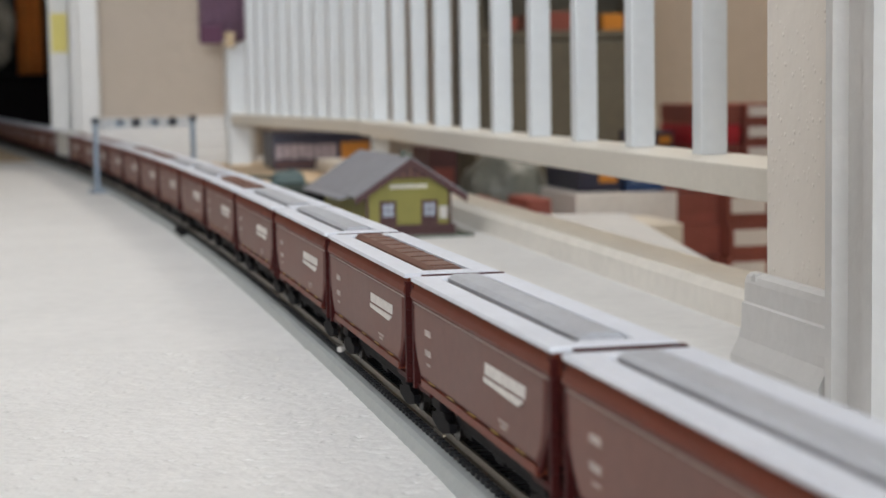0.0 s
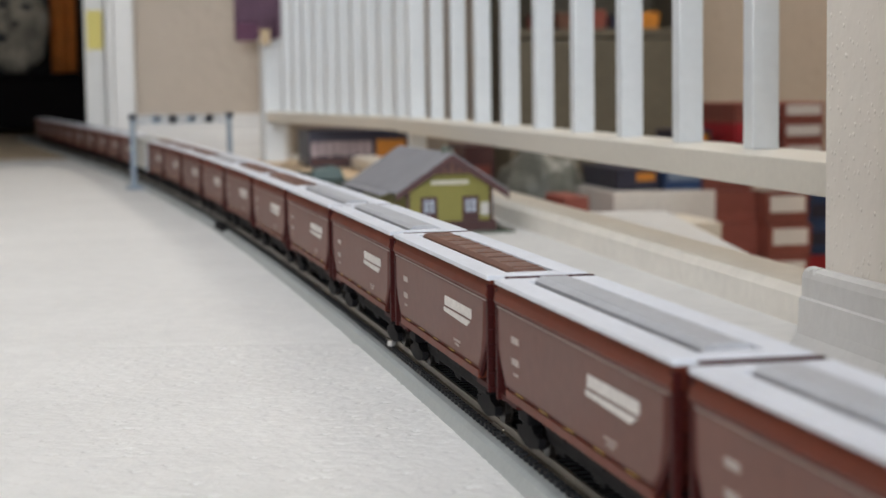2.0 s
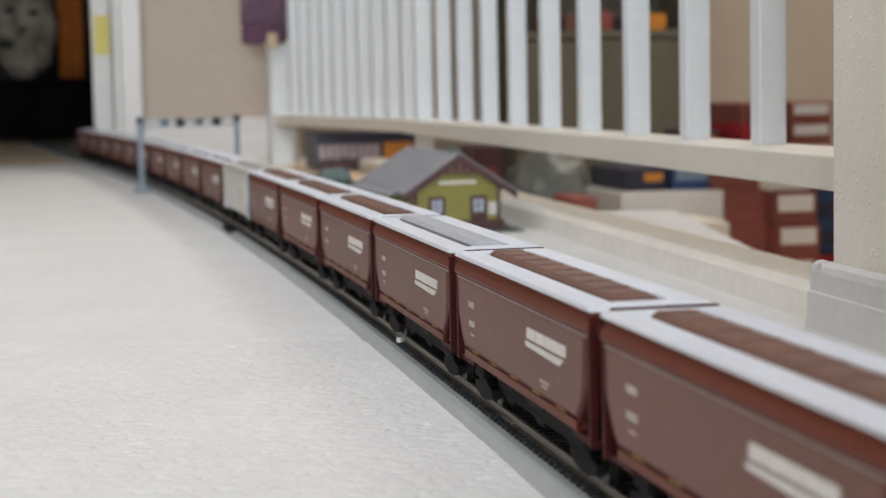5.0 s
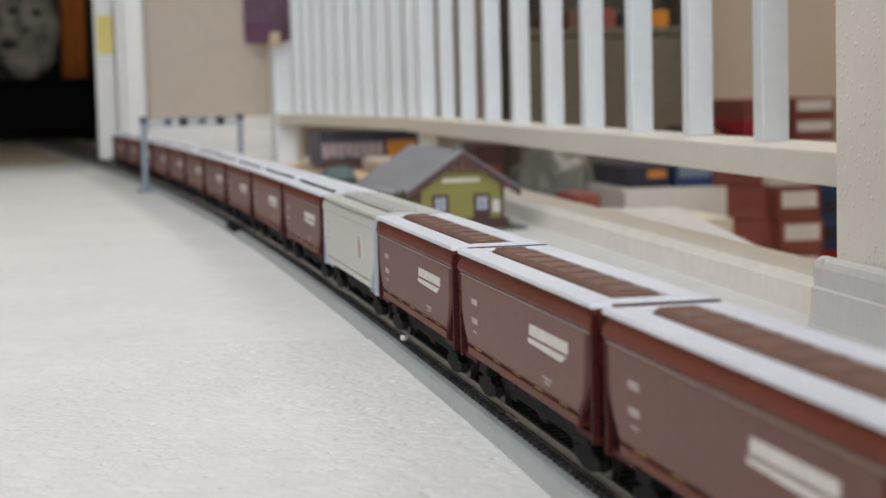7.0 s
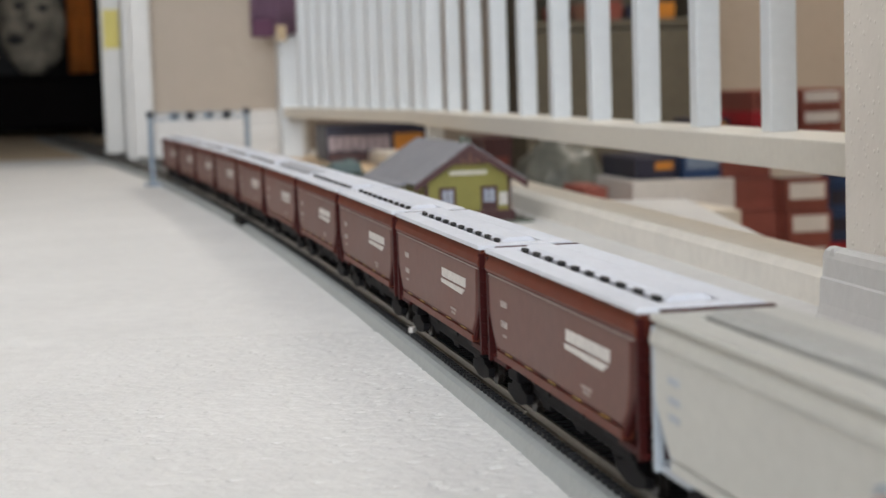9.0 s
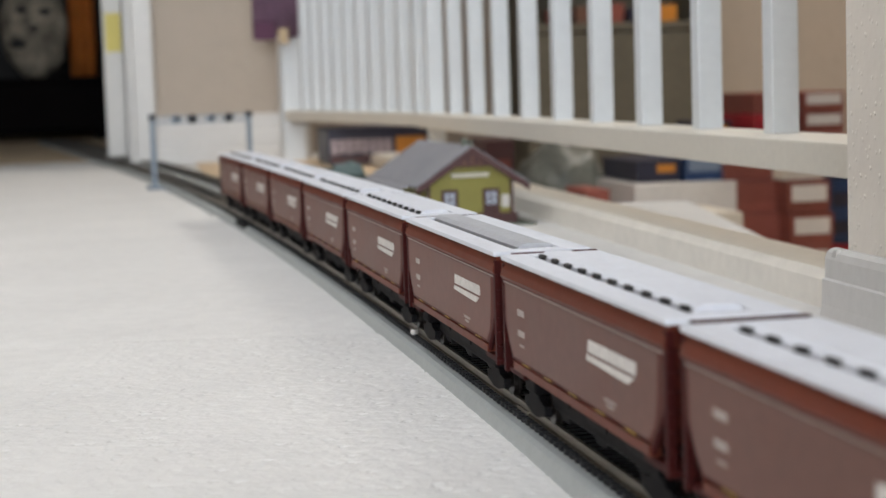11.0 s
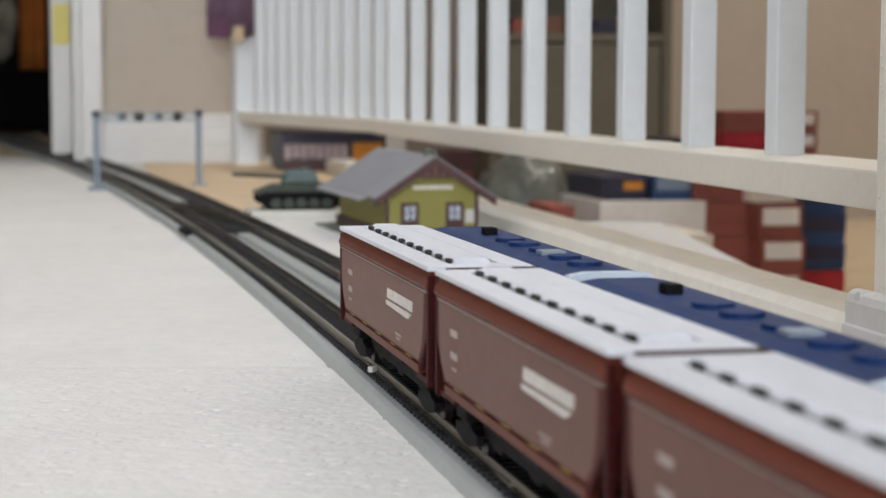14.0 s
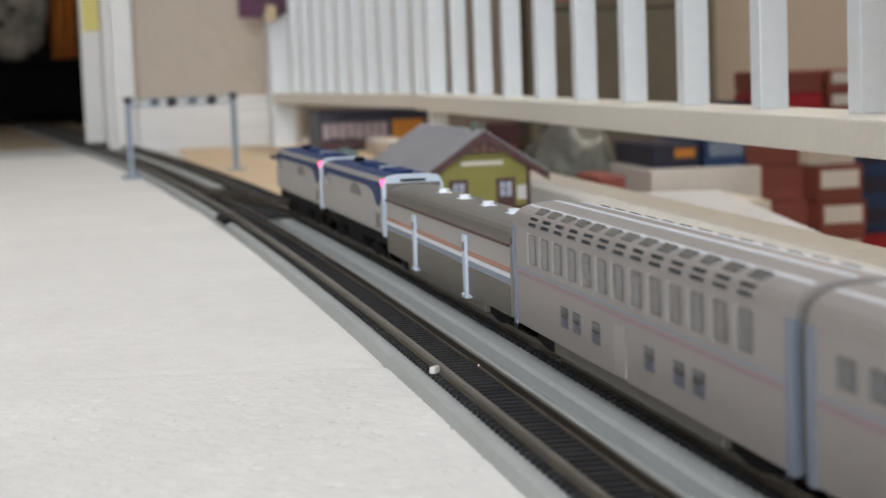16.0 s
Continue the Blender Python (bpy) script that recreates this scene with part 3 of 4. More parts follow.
def lettering(parent, mark, y, side):
    """Lettering as plain bars and wedges: a big herald with a sloped stroke under it, and small blocks by the other end."""
    def plate(name, pts, m):
        bm = prism([(p, q) for p, q in pts], "y", y, y + side * 0.0003)
        part(name, bm, m, parent)

    x0 = 0.0195
    # letter-like slanted blocks and a wedge-shaped stroke under them
    for a in (0.0, 0.0118, 0.0236, 0.0354):
        plate("herald_block", [(x0 + a, 0.0368), (x0 + a + 0.0112, 0.0368), (x0 + a + 0.0117, 0.0405), (x0 + a + 0.0005, 0.0405)], mark)
    plate("herald_stroke", [(x0 - 0.0015, 0.0358), (x0 + 0.0455, 0.0358), (x0 + 0.0395, 0.0334), (x0 - 0.0015, 0.0342)], mark)
    for z in (0.0380, 0.0308):
        for a, b in ((0, 0.0030), (0.0036, 0.0062), (0.0068, 0.0085)):
            plate("number_bar", [(-0.0690 + a, z - 0.0011), (-0.0690 + b, z - 0.0011), (-0.0690 + b, z + 0.0011), (-0.0690 + a, z + 0.0011)], M_MARK_FAINT)
    for z, a, b in ((0.0262, -0.067, -0.061), (0.0250, 0.036, 0.047), (0.0235, 0.038, 0.045)):
        plate("data_bar", [(a, z), (b, z), (b, z + 0.0009), (a, z + 0.0009)], M_LINE)


def hopper(roof_kind, cream=False):
    name = "hopper_car"
    if cream:
        lab = "cream covered hopper wagon with blue-grey ends on the model track"
    else:
        lab = {"brown": "oxide-brown hopper wagon with a brown trough roof and white rim", "grey": "oxide-brown hopper wagon with a pale grey hatch roof", "dots": "oxide-brown hopper wagon with a white roof and dark hatch latches"}[roof_kind]
    car = new(name)
    car.empty_display_size = 0.02
    tagged(car, lab, "hopper wagon", "freight train wagons")
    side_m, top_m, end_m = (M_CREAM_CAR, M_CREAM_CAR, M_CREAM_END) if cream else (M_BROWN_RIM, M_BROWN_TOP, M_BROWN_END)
    w = 0.0180
    # body: section in (y, z), side sheets full length, lower corners cut by the slope sheets
    bm = bmesh.new()

    def half(z):
        # length of the side sheet at height z
        return HL - 0.0012 if z > 0.036 else HL - 0.0012 - 0.0135 * ((0.036 - z) / 0.0165) ** 1.25

    zs = [0.0195, 0.0205, 0.024, 0.028, 0.032, 0.036, 0.0480, 0.0515, EAVE]
    ys = [w - 0.0010, w, w, w, w, w, w, w - 0.0006, w - 0.0018]
    rings = []
    for z, yy in zip(zs, ys):
        h = half(z)
        rings.append([bm.verts.new(p) for p in ((-h, -yy, z), (h, -yy, z), (h, yy, z), (-h, yy, z))])
    for p, q in zip(rings, rings[1:]):
        for j in range(4):
            bm.faces.new((p[j], p[(j + 1) % 4], q[(j + 1) % 4], q[j]))
    bm.faces.new(rings[0])
    bm.faces.new(rings[-1])
    bmesh.ops.recalc_face_normals(bm, faces=bm.faces)
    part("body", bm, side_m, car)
    # upper panel: a strip standing a little proud under the eave
    for sy in (-1, 1):
        o = [(sy * (w + 0.0003), 0.0474), (sy * (w + 0.0009), 0.0486), (sy * (w + 0.0003), 0.0510), (sy * (w - 0.0012), 0.0540), (sy * (w - 0.003), 0.0540), (sy * (w - 0.003), 0.0474)]
        part("upper_panel", prism(o, "x", -HL + 0.0004, HL - 0.0004), top_m, car)
        if not cream:
            part("pin_stripe", prism([(sy * w, 0.0463), (sy * (w + 0.0003), 0.0463), (sy * (w + 0.0003), 0.0468), (sy * w, 0.0468)], "x", -HL + 0.003, HL - 0.003), M_LINE, car)
        sill = [(sy * (w - 0.003), 0.0168), (sy * (w + 0.0004), 0.0168), (sy * (w + 0.0004), 0.0196), (sy * (w - 0.003), 0.0196)]
        part("side_sill", prism(sill, "x", -0.0775, 0.0775), M_CREAM_CAR if cream else M_BROWN_TOP, car)
        for k in range(4, 5) if cream else range(5):
            xk = -0.060 + 0.030 * k
            part("reflector", prism([(sy * w, 0.0203), (sy * (w + 0.0004), 0.0203), (sy * (w + 0.0004), 0.0206), (sy * w, 0.0206)], "x", xk - 0.0045, xk + 0.0045), M_YELLOW, car)
        if not cream:
            sheet = [(-HL + 0.0150, 0.0212), (HL - 0.0160, 0.0212), (HL - 0.0105, 0.0260), (HL - 0.0080, 0.0330), (HL - 0.0068, 0.0460), (-HL + 0.0045, 0.0460), (-HL + 0.0058, 0.0330), (-HL + 0.0090, 0.0260)]
            part("side_sheet", prism(sheet, "y", sy * w, sy * (w + 0.0002)), M_BROWN, car, "brown side sheet with grey sheen in its colour")
            lettering(car, M_MARK, sy * (w + 0.0002), sy)
    if cream:
        for sy in (-1, 1):
            oval = [(0.046 + 0.0058 * math.cos(i * math.pi / 14), 0.0352 + 0.0068 * math.sin(i * math.pi / 14)) for i in range(28)]
            part("herald_ring", prism(oval, "y", sy * w, sy * (w + 0.0003)), M_PLASTER, car)
            inner = [(0.046 + 0.0040 * math.cos(i * math.pi / 12), 0.0352 + 0.0036 * math.sin(i * math.pi / 12)) for i in range(24)]
            part("herald_disc", prism(inner, "y", sy * w, sy * (w + 0.0006)), M_RED_SEAL, car, "faded red herald")
            for zc, d in ((0.0352, 1), (0.0352, -1)):
                arc = [(0.046 + r * 0.0052 * math.cos(q), zc + d * r * 0.0060 * math.sin(q)) for r, qs in ((1.0, range(7)), (0.78, range(6, -1, -1))) for q in (radians(35 + 110 * i / 6) for i in qs)]
                part("herald_arc", prism(arc, "y", sy * w, sy * (w + 0.0006)), M_GREY_MET, car)
            for z in (0.0395, 0.0345, 0.0300):
                part("number_bar", prism([(sy * w, z), (sy * (w + 0.0003), z), (sy * (w + 0.0003), z + 0.0018), (sy * w, z + 0.0018)], "x", -0.079, -0.071), M_CREAM_END, car)
    # ends: corner posts, slope sheet, braces, ladder
    for d in (-1, 1):
        bm = bmesh.new()
        for sy in (-1, 1):
            a, b = sorted((d * (HL - 0.0022), d * HL))
            add_box(bm, a, b, *sorted((sy * (w - 0.0022), sy * (w + 0.0002))), 0.0140, EAVE - 0.002)
            for z in np.arange(0.016, 0.05, 0.0052):
                add_cyl(bm, (d * (HL + 0.0004), sy * (w - 0.0075), z), (d * (HL + 0.0004), sy * (w - 0.0005), z), 0.00035, 6)
            add_cyl(bm, (d * (HL - 0.001), sy * (w - 0.001), 0.034), (d * (HL - 0.0160), sy * (w - 0.001), 0.0175), 0.0011, 6)
        a, b = sorted((d * (HL - 0.024), d * (HL + 0.0004)))
        add_box(bm, a, b, -w + 0.001, w - 0.001, 0.0140, 0.0162, 0.0004)
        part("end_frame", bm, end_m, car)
        coupler(car, d * (HL - 0.002), d)
    # roof
    rim = M_CREAM_CAR if cream else M_ROOF_PALE
    bm = bmesh.new()
    for sy in (-1, 1):
        add_box(bm, -HL - 0.0004, HL + 0.0004, *sorted((sy * 0.0090, sy * (w + 0.0004))), EAVE - 0.0006, EAVE + 0.0012, 0.0004)
    for d in (-1, 1):
        add_box(bm, *sorted((d * (HL - 0.009), d * (HL + 0.0004))), -0.0089, 0.0089, EAVE - 0.0006, EAVE + 0.0012, 0.0004)
    part("roof_walk", bm, rim, car, "" if cream else "pale grey roof walk")
    if roof_kind == "brown":
        bm = prism([(-0.0072, EAVE - 0.0022), (-0.0068, EAVE + 0.0008), (-0.0050, EAVE + 0.0021), (0.0050, EAVE + 0.0021), (0.0068, EAVE + 0.0008), (0.0072, EAVE - 0.0022)], "x", -HL + 0.0105, HL - 0.0105)
        part("trough_cover", bm, M_ROOF_BROWN, car, "brown trough cover")
        for k in range(9):
            x = -0.076 + k * 0.019
            part("cover_batten", box(x - 0.0006, x + 0.0006, -0.0048, 0.0048, EAVE + 0.0019, EAVE + 0.0025), M_ROOF_BROWN, car)
    else:
        bm = prism([(-0.0066, EAVE - 0.0022), (-0.0066, EAVE + 0.0014), (-0.0045, EAVE + 0.0028), (0.0045, EAVE + 0.0028), (0.0066, EAVE + 0.0014), (0.0066, EAVE - 0.0022)], "x", -HL + 0.0105, HL - 0.0105)
        part("hatch_cover", bm, M_HATCH if cream else (M_ROOF_GREY if roof_kind == "grey" else M_ROOF_PALE), car, "grey hatch cover")
        if roof_kind == "dots":
            for k in range(10):
                x = -0.076 + k * 0.0169
                part("hatch_latch", box(x - 0.0030, x + 0.0030, -0.0080, -0.0062, EAVE + 0.0006, EAVE + 0.0022, 0.0004), M_PLUSH_DK, car)
    # solid black strips stand in for shade in the gaps beside the hatch
    for sy in (-1, 1):
        part("hatch_gap_shade", box(-HL + 0.0105, HL - 0.0105, *sorted((sy * 0.0089, sy * 0.0073)), EAVE - 0.0012, EAVE + 0.0003), M_BLACK, car)
    part("crossover_walk", box(HL + 0.0005, HL + 0.0035, -0.0120, 0.0200, EAVE - 0.0002, EAVE + 0.0006), M_BROWN_END if not cream else M_CREAM_END, car)
    # hopper outlets below and the centre sill
    for x in (-0.043, 0.0, 0.043):
        bm = bmesh.new()
        ra = [bm.verts.new(p) for p in ((x - 0.019, -0.0135, 0.0200), (x + 0.019, -0.0135, 0.0200), (x + 0.019, 0.0135, 0.0200), (x - 0.019, 0.0135, 0.0200))]
        rb = [bm.verts.new(p) for p in ((x - 0.005, -0.009, 0.0035), (x + 0.005, -0.009, 0.0035), (x + 0.005, 0.009, 0.0035), (x - 0.005, 0.009, 0.0035))]
        for j in range(4):
            bm.faces.new((ra[j], ra[(j + 1) % 4], rb[(j + 1) % 4], rb[j]))
        bm.faces.new(rb)
        bm.faces.new(ra)
        bmesh.ops.recalc_face_normals(bm, faces=bm.faces)
        part("outlet", bm, M_BLACK, car)
    part("centre_sill", box(-HL + 0.001, HL - 0.001, -0.003, 0.003, 0.0088, 0.0196), M_BLACK, car)
    # black blocks added to fill the open underside with shadow
    part("under_shadow_block", box(-0.056, 0.056, -0.0105, 0.0105, 0.0060, 0.0197, 0.0010), M_BLACK, car)
    for x in (-0.068, 0.068):
        part("bolster_shadow_block", box(x - 0.007, x + 0.007, -0.0150, 0.0150, 0.0098, 0.0192, 0.0008), M_BLACK, car)
        truck(car, x)
    return car


def loco():
    car = new("locomotive")
    car.empty_display_size = 0.02
    tagged(car, "silver passenger diesel locomotive with a navy roof and white rear band", "locomotive", "passenger train")
    hl, w = 0.1165, 0.0175
    # profile in (x, z), nose forward
    prof = [(-hl, 0.0170), (hl - 0.010, 0.0170), (hl - 0.002, 0.0190), (hl, 0.0310), (hl - 0.003, 0.0400), (hl - 0.009, 0.0485), (hl - 0.013, 0.0500), (-hl + 0.001, 0.0500), (-hl, 0.048)]
    part("body", prism(prof, "y", -w, w, 0.0016), M_SILVER, car)
    crown = [(-w - 0.0004, 0.0435), (-w - 0.0002, 0.0470), (-w + 0.0024, 0.0502), (-0.009, 0.0512), (0.009, 0.0512), (w - 0.0024, 0.0502), (w + 0.0002, 0.0470), (w + 0.0004, 0.0435)]
    part("roof", prism(crown, "x", -hl + 0.0055, hl - 0.010), M_NAVY, car, "navy blue roof")
    for sy in (-1, 1):
        # the navy dips into a lobe near the rear and thins towards the cab
        wave = [(-hl + 0.0055, 0.0470), (-hl + 0.0055, 0.0385)]
        for i in range(17):
            f = i / 16
            wave.append((-hl + 0.0055 + 0.058 * f, 0.0385 - 0.0065 * math.sin(math.pi * min(1.0, f * 2.2)) + 0.0050 * f if f < 0.4545 else 0.0408 + 0.0040 * (f - 0.4545) / 0.5455))
        wave += [(hl - 0.030, 0.0446), (hl - 0.018, 0.0400), (hl - 0.012, 0.0400), (hl - 0.012, 0.0470)]
        part("side_wave", prism(wave, "y", sy * w, sy * (w + 0.0003)), M_NAVY, car, "navy blue wave")
        arch = [(-0.022 + 0.020 * -math.cos(math.pi * i / 8), 0.0352 + 0.0075 * math.sin(math.pi * i / 8)) for i in range(9)]
        part("side_panel", prism(arch, "y", sy * w, sy * (w + 0.0002)), M_SILVER_DK, car, "grey arched side panel")
        part("cab_window", prism([(hl - 0.034, 0.0360), (hl - 0.022, 0.0360), (hl - 0.027, 0.0425), (hl - 0.034, 0.0425)], "y", sy * w, sy * (w + 0.0006)), M_GLASS_DK, car)
        for k in range(3):
            x = -hl + 0.014 + 0.0052 * k
            part("grille", box(x - 0.0017, x + 0.0017, *sorted((sy * w, sy * (w + 0.0004))), 0.0205, 0.0290), M_GLASS_MID, car)
    band = [(-w - 0.0003, 0.0165), (-w - 0.0003, 0.0460), (-w + 0.0024, 0.0508), (-0.009, 0.0518), (0.009, 0.0518), (w - 0.0024, 0.0508), (w + 0.0003, 0.0460), (w + 0.0003, 0.0165)]
    part("rear_band", prism(band, "x", -hl - 0.0006, -hl + 0.0050), M_PALE_BLUE, car, "pale blue-white rear band")
    part("rear_wall", box(-hl - 0.0012, -hl - 0.0005, -w + 0.0016, w - 0.0016, 0.0180, 0.0470), M_SILVER_DK, car, "dull grey rear wall")
    part("rear_slot", box(-hl - 0.0016, -hl - 0.0010, -0.0075, 0.0075, 0.0478, 0.0492), M_BLACK, car)
    part("marker_lamp", add_cyl(bmesh.new(), (-hl + 0.0024, w - 0.004, 0.0475), (-hl + 0.0024, w + 0.0009, 0.0475), 0.0019, 14), M_RED_LAMP, car, "glowing red marker lamp")
    for x, r in ((-0.085, 0.0065), (-0.060, 0.0065), (-0.028, 0.0055), (0.0, 0.0065), (0.022, 0.0065)):
        part("roof_fan", add_cyl(bmesh.new(), (x, 0, 0.0511), (x, 0, 0.0528), r, 18), M_NAVY, car)
    part("exhaust", box(-0.045, -0.036, -0.005, 0.005, 0.0511, 0.0530, 0.0005), M_GREY_MET, car)
    part("horn", box(0.055, 0.062, -0.003, 0.003, 0.0511, 0.0545, 0.0006), M_BLACK, car)
    part("fuel_tank", box(-0.030, 0.030, -0.0150, 0.0150, 0.0030, 0.0165, 0.0015), M_BLACK, car)
    part("skirt", box(-hl + 0.002, hl - 0.012, -w + 0.0012, w - 0.0012, 0.0115, 0.0172), M_BLACK, car)
    for d in (-1, 1):
        coupler(car, d * (hl - 0.001), d)
    for x in (-0.068, 0.068):
        truck(car, x, 0.0155, 0.0058)
    return car


def coach_shell(car, hl, w, height, body_m, roof_m, belly_m):
    """Sides, curved roof, lower skirt."""
    part("body", prism([(-w, 0.0085), (w, 0.0085), (w, height - 0.0080), (-w, height - 0.0080)], "x", -hl, hl), body_m, car)
    r = []
    for i in range(13):
        a = math.pi * i / 12
        r.append((-(w + 0.0002) * math.copysign(abs(math.cos(a)) ** 0.75, math.cos(a)), height - 0.0082 + 0.0082 * math.sin(a) ** 0.8))
    part("roof", prism(r, "x", -hl, hl), roof_m, car, smooth=False)
    part("skirt", box(-hl * 0.62, hl * 0.62, -w + 0.0012, w - 0.0012, 0.0035, 0.0088, 0.0008), belly_m, car)
    for d in (-1, 1):
        part("diaphragm", box(*sorted((d * hl, d * (hl + 0.0042))), -0.0080, 0.0080, 0.010, height - 0.010, 0.0006), M_BLACK, car)
        coupler(car, d * (hl - 0.002), d)
        truck(car, d * (hl - 0.037), 0.0135, 0.0058)


def baggage():
    car = new("baggage_car")
    car.empty_display_size = 0.02
    tagged(car, "grey metal baggage car with red white and blue stripes", "passenger car", "passenger train")
    hl, w, ht = 0.1435, 0.0172, 0.0465
    coach_shell(car, hl, w, ht, M_SILVER, M_SILVER_DK, M_SILVER_DK)
    for sy in (-1, 1):
        for z0, z1, m in ((0.0268, 0.0290, M_STRIPE_RED), (0.0246, 0.0266, M_WHITE), (0.0222, 0.0244, M_STRIPE_BLUE)):
            part("stripe", box(-hl + 0.001, hl - 0.001, *sorted((sy * w, sy * (w + 0.0003))), z0, z1), m, car)
        part("lower_panel", box(-hl + 0.001, hl - 0.001, *sorted((sy * w, sy * (w + 0.0004))), 0.0088, 0.0215), M_SILVER_DK, car)
        part("gutter", box(-hl, hl, *sorted((sy * w, sy * (w + 0.0009))), ht - 0.0088, ht - 0.0078), M_MAROON, car)
        for x in (-0.062, 0.058):
            part("door_track", box(x - 0.0032, x + 0.0032, *sorted((sy * w, sy * (w + 0.0016))), 0.0090, 0.0360, 0.0005), M_PALE_BLUE, car, "pale blue door post")
            part("door_step", box(x - 0.0042, x + 0.0042, *sorted((sy * (w - 0.001), sy * (w + 0.0022))), 0.0070, 0.0088, 0.0003), M_PALE_BLUE, car)
            part("door_window", box(x - 0.0018, x + 0.0018, *sorted((sy * (w + 0.0014), sy * (w + 0.0019))), 0.0285, 0.0325), M_GLASS_MID, car)
    for x in (-0.085, -0.035, 0.015, 0.065):
        bm = add_cyl(bmesh.new(), (x, 0, ht - 0.0004), (x, 0, ht + 0.0020), 0.0028, 14)
        add_box(bm, x - 0.005, x + 0.005, -0.0032, 0.0032, ht - 0.0008, ht + 0.0002)
        part("roof_vent", bm, M_WHITE, car, "pale roof vent")
    return car


def bilevel(lounge):
    car = new("bilevel_car")
    car.empty_display_size = 0.02
    tagged(car, "silver double-deck lounge car with tall windows curving into the roof" if lounge else "silver double-deck coach with two rows of small windows", "passenger car", "passenger train")
    hl, w, ht = 0.1435, 0.0176, 0.0565
    coach_shell(car, hl, w, ht, M_PINKGREY, M_PINKGREY, M_SILVER_DK)
    for sy in (-1, 1):
        part("stripe", box(-hl + 0.001, hl - 0.001, *sorted((sy * w, sy * (w + 0.0003))), 0.0285, 0.0300), M_STRIPE_PLUM, car)
        part("stripe", box(-hl + 0.001, hl - 0.001, *sorted((sy * w, sy * (w + 0.0003))), 0.0312, 0.0317), M_STRIPE_BLUE, car)
        if lounge:
            for k in range(13):
                x = -0.112 + k * 0.0187
                part("upper_window", box(x - 0.0047, x + 0.0047, *sorted((sy * w, sy * (w + 0.0004))), 0.0345, 0.0460, 0.0002), M_GLASS_MID, car)
                part("window_frame", box(x + 0.0049, x + 0.0062, *sorted((sy * w, sy * (w + 0.0009))), 0.0340, 0.0465, 0.0002), M_SILVER, car)
                # two small roof lights over each window, lying on the curve of the roof
                for dy, dz, tilt in ((0.0012, -0.0058, 66), (0.0046, -0.0022, 38)):
                    m = Matrix.Translation((x, sy * (w - dy), ht + dz)) @ Matrix.Rotation(-sy * radians(tilt), 4, "X")
                    part("roof_light", box(-0.0056, 0.0056, -0.0019, 0.0019, -0.0002, 0.0009, 0.0003, m), M_GLASS_DK, car)
        else:
            for k in range(15):
                x = -0.122 + k * 0.0174
                part("upper_window", box(x - 0.0048, x + 0.0048, *sorted((sy * w, sy * (w + 0.0004))), 0.0352, 0.0426, 0.0002), M_GLASS_DK, car)
        for x in ((-0.075, -0.058, -0.030, 0.028, 0.052, 0.068) if lounge else (-0.08, -0.062, -0.040, 0.03, 0.048, 0.066, 0.084)):
            part("lower_window", box(x - 0.0044, x + 0.0044, *sorted((sy * w, sy * (w + 0.0004))), 0.0195, 0.0235, 0.0002), M_GLASS_DK, car)
            part("window_blind", box(x - 0.0044, x + 0.0044, *sorted((sy * w, sy * (w + 0.0004))), 0.0160, 0.0193, 0.0002), M_BLIND, car)
        part("entrance_door", box(-0.006, 0.006, *sorted((sy * w, sy * (w + 0.0005))), 0.0095, 0.0265, 0.0002), M_SILVER, car)
        for d in (-1, 1):
            part("end_post", box(*sorted((d * (hl - 0.004), d * (hl + 0.0004))), *sorted((sy * (w - 0.002), sy * (w + 0.0006))), 0.0080, ht - 0.009), M_POST, car, "blue-grey end post")
    for k in range(5):
        y = -0.0105 + 0.00525 * k
        part("roof_rib", box(-hl + 0.002, hl - 0.002, y - 0.0011, y + 0.0011, ht - 0.0030, ht + 0.0003 - abs(y) * 0.10), M_SILVER_DK if k % 2 else M_ROOF_PALE, car)
    return car


# arc length of the freight train's last end, and of the passenger train's front, at each time
FREIGHT = [(0, 5.270), (1.5, 4.795), (3.5, 4.178), (7, 3.146), (9, 2.52), (12.5, 1.447), (13, 1.290), (13.5, 1.141), (14, 0.990), (14.5, 0.842), (15.0, 0.697), (15.5, 0.565), (16, 0.42)]
EXPRESS = [(0, -4.42), (12.5, 0.45), (13.5, 0.850), (14, 1.040), (14.5, 1.207), (15, 1.375), (15.5, 1.565), (16, 1.758)]


def along(rows, t):
    return float(np.interp(t, [r[0] for r in rows], [r[1] for r in rows]))


def car_pose(s, side, heading):
    """heading: 1 runs away from the camera, -1 towards it."""
    x, y, h = on_line(s, side)
    return pose(x, y, RAIL_Z, 0, 0, math.degrees(h) + (0 if heading > 0 else 180))


MOVERS = []


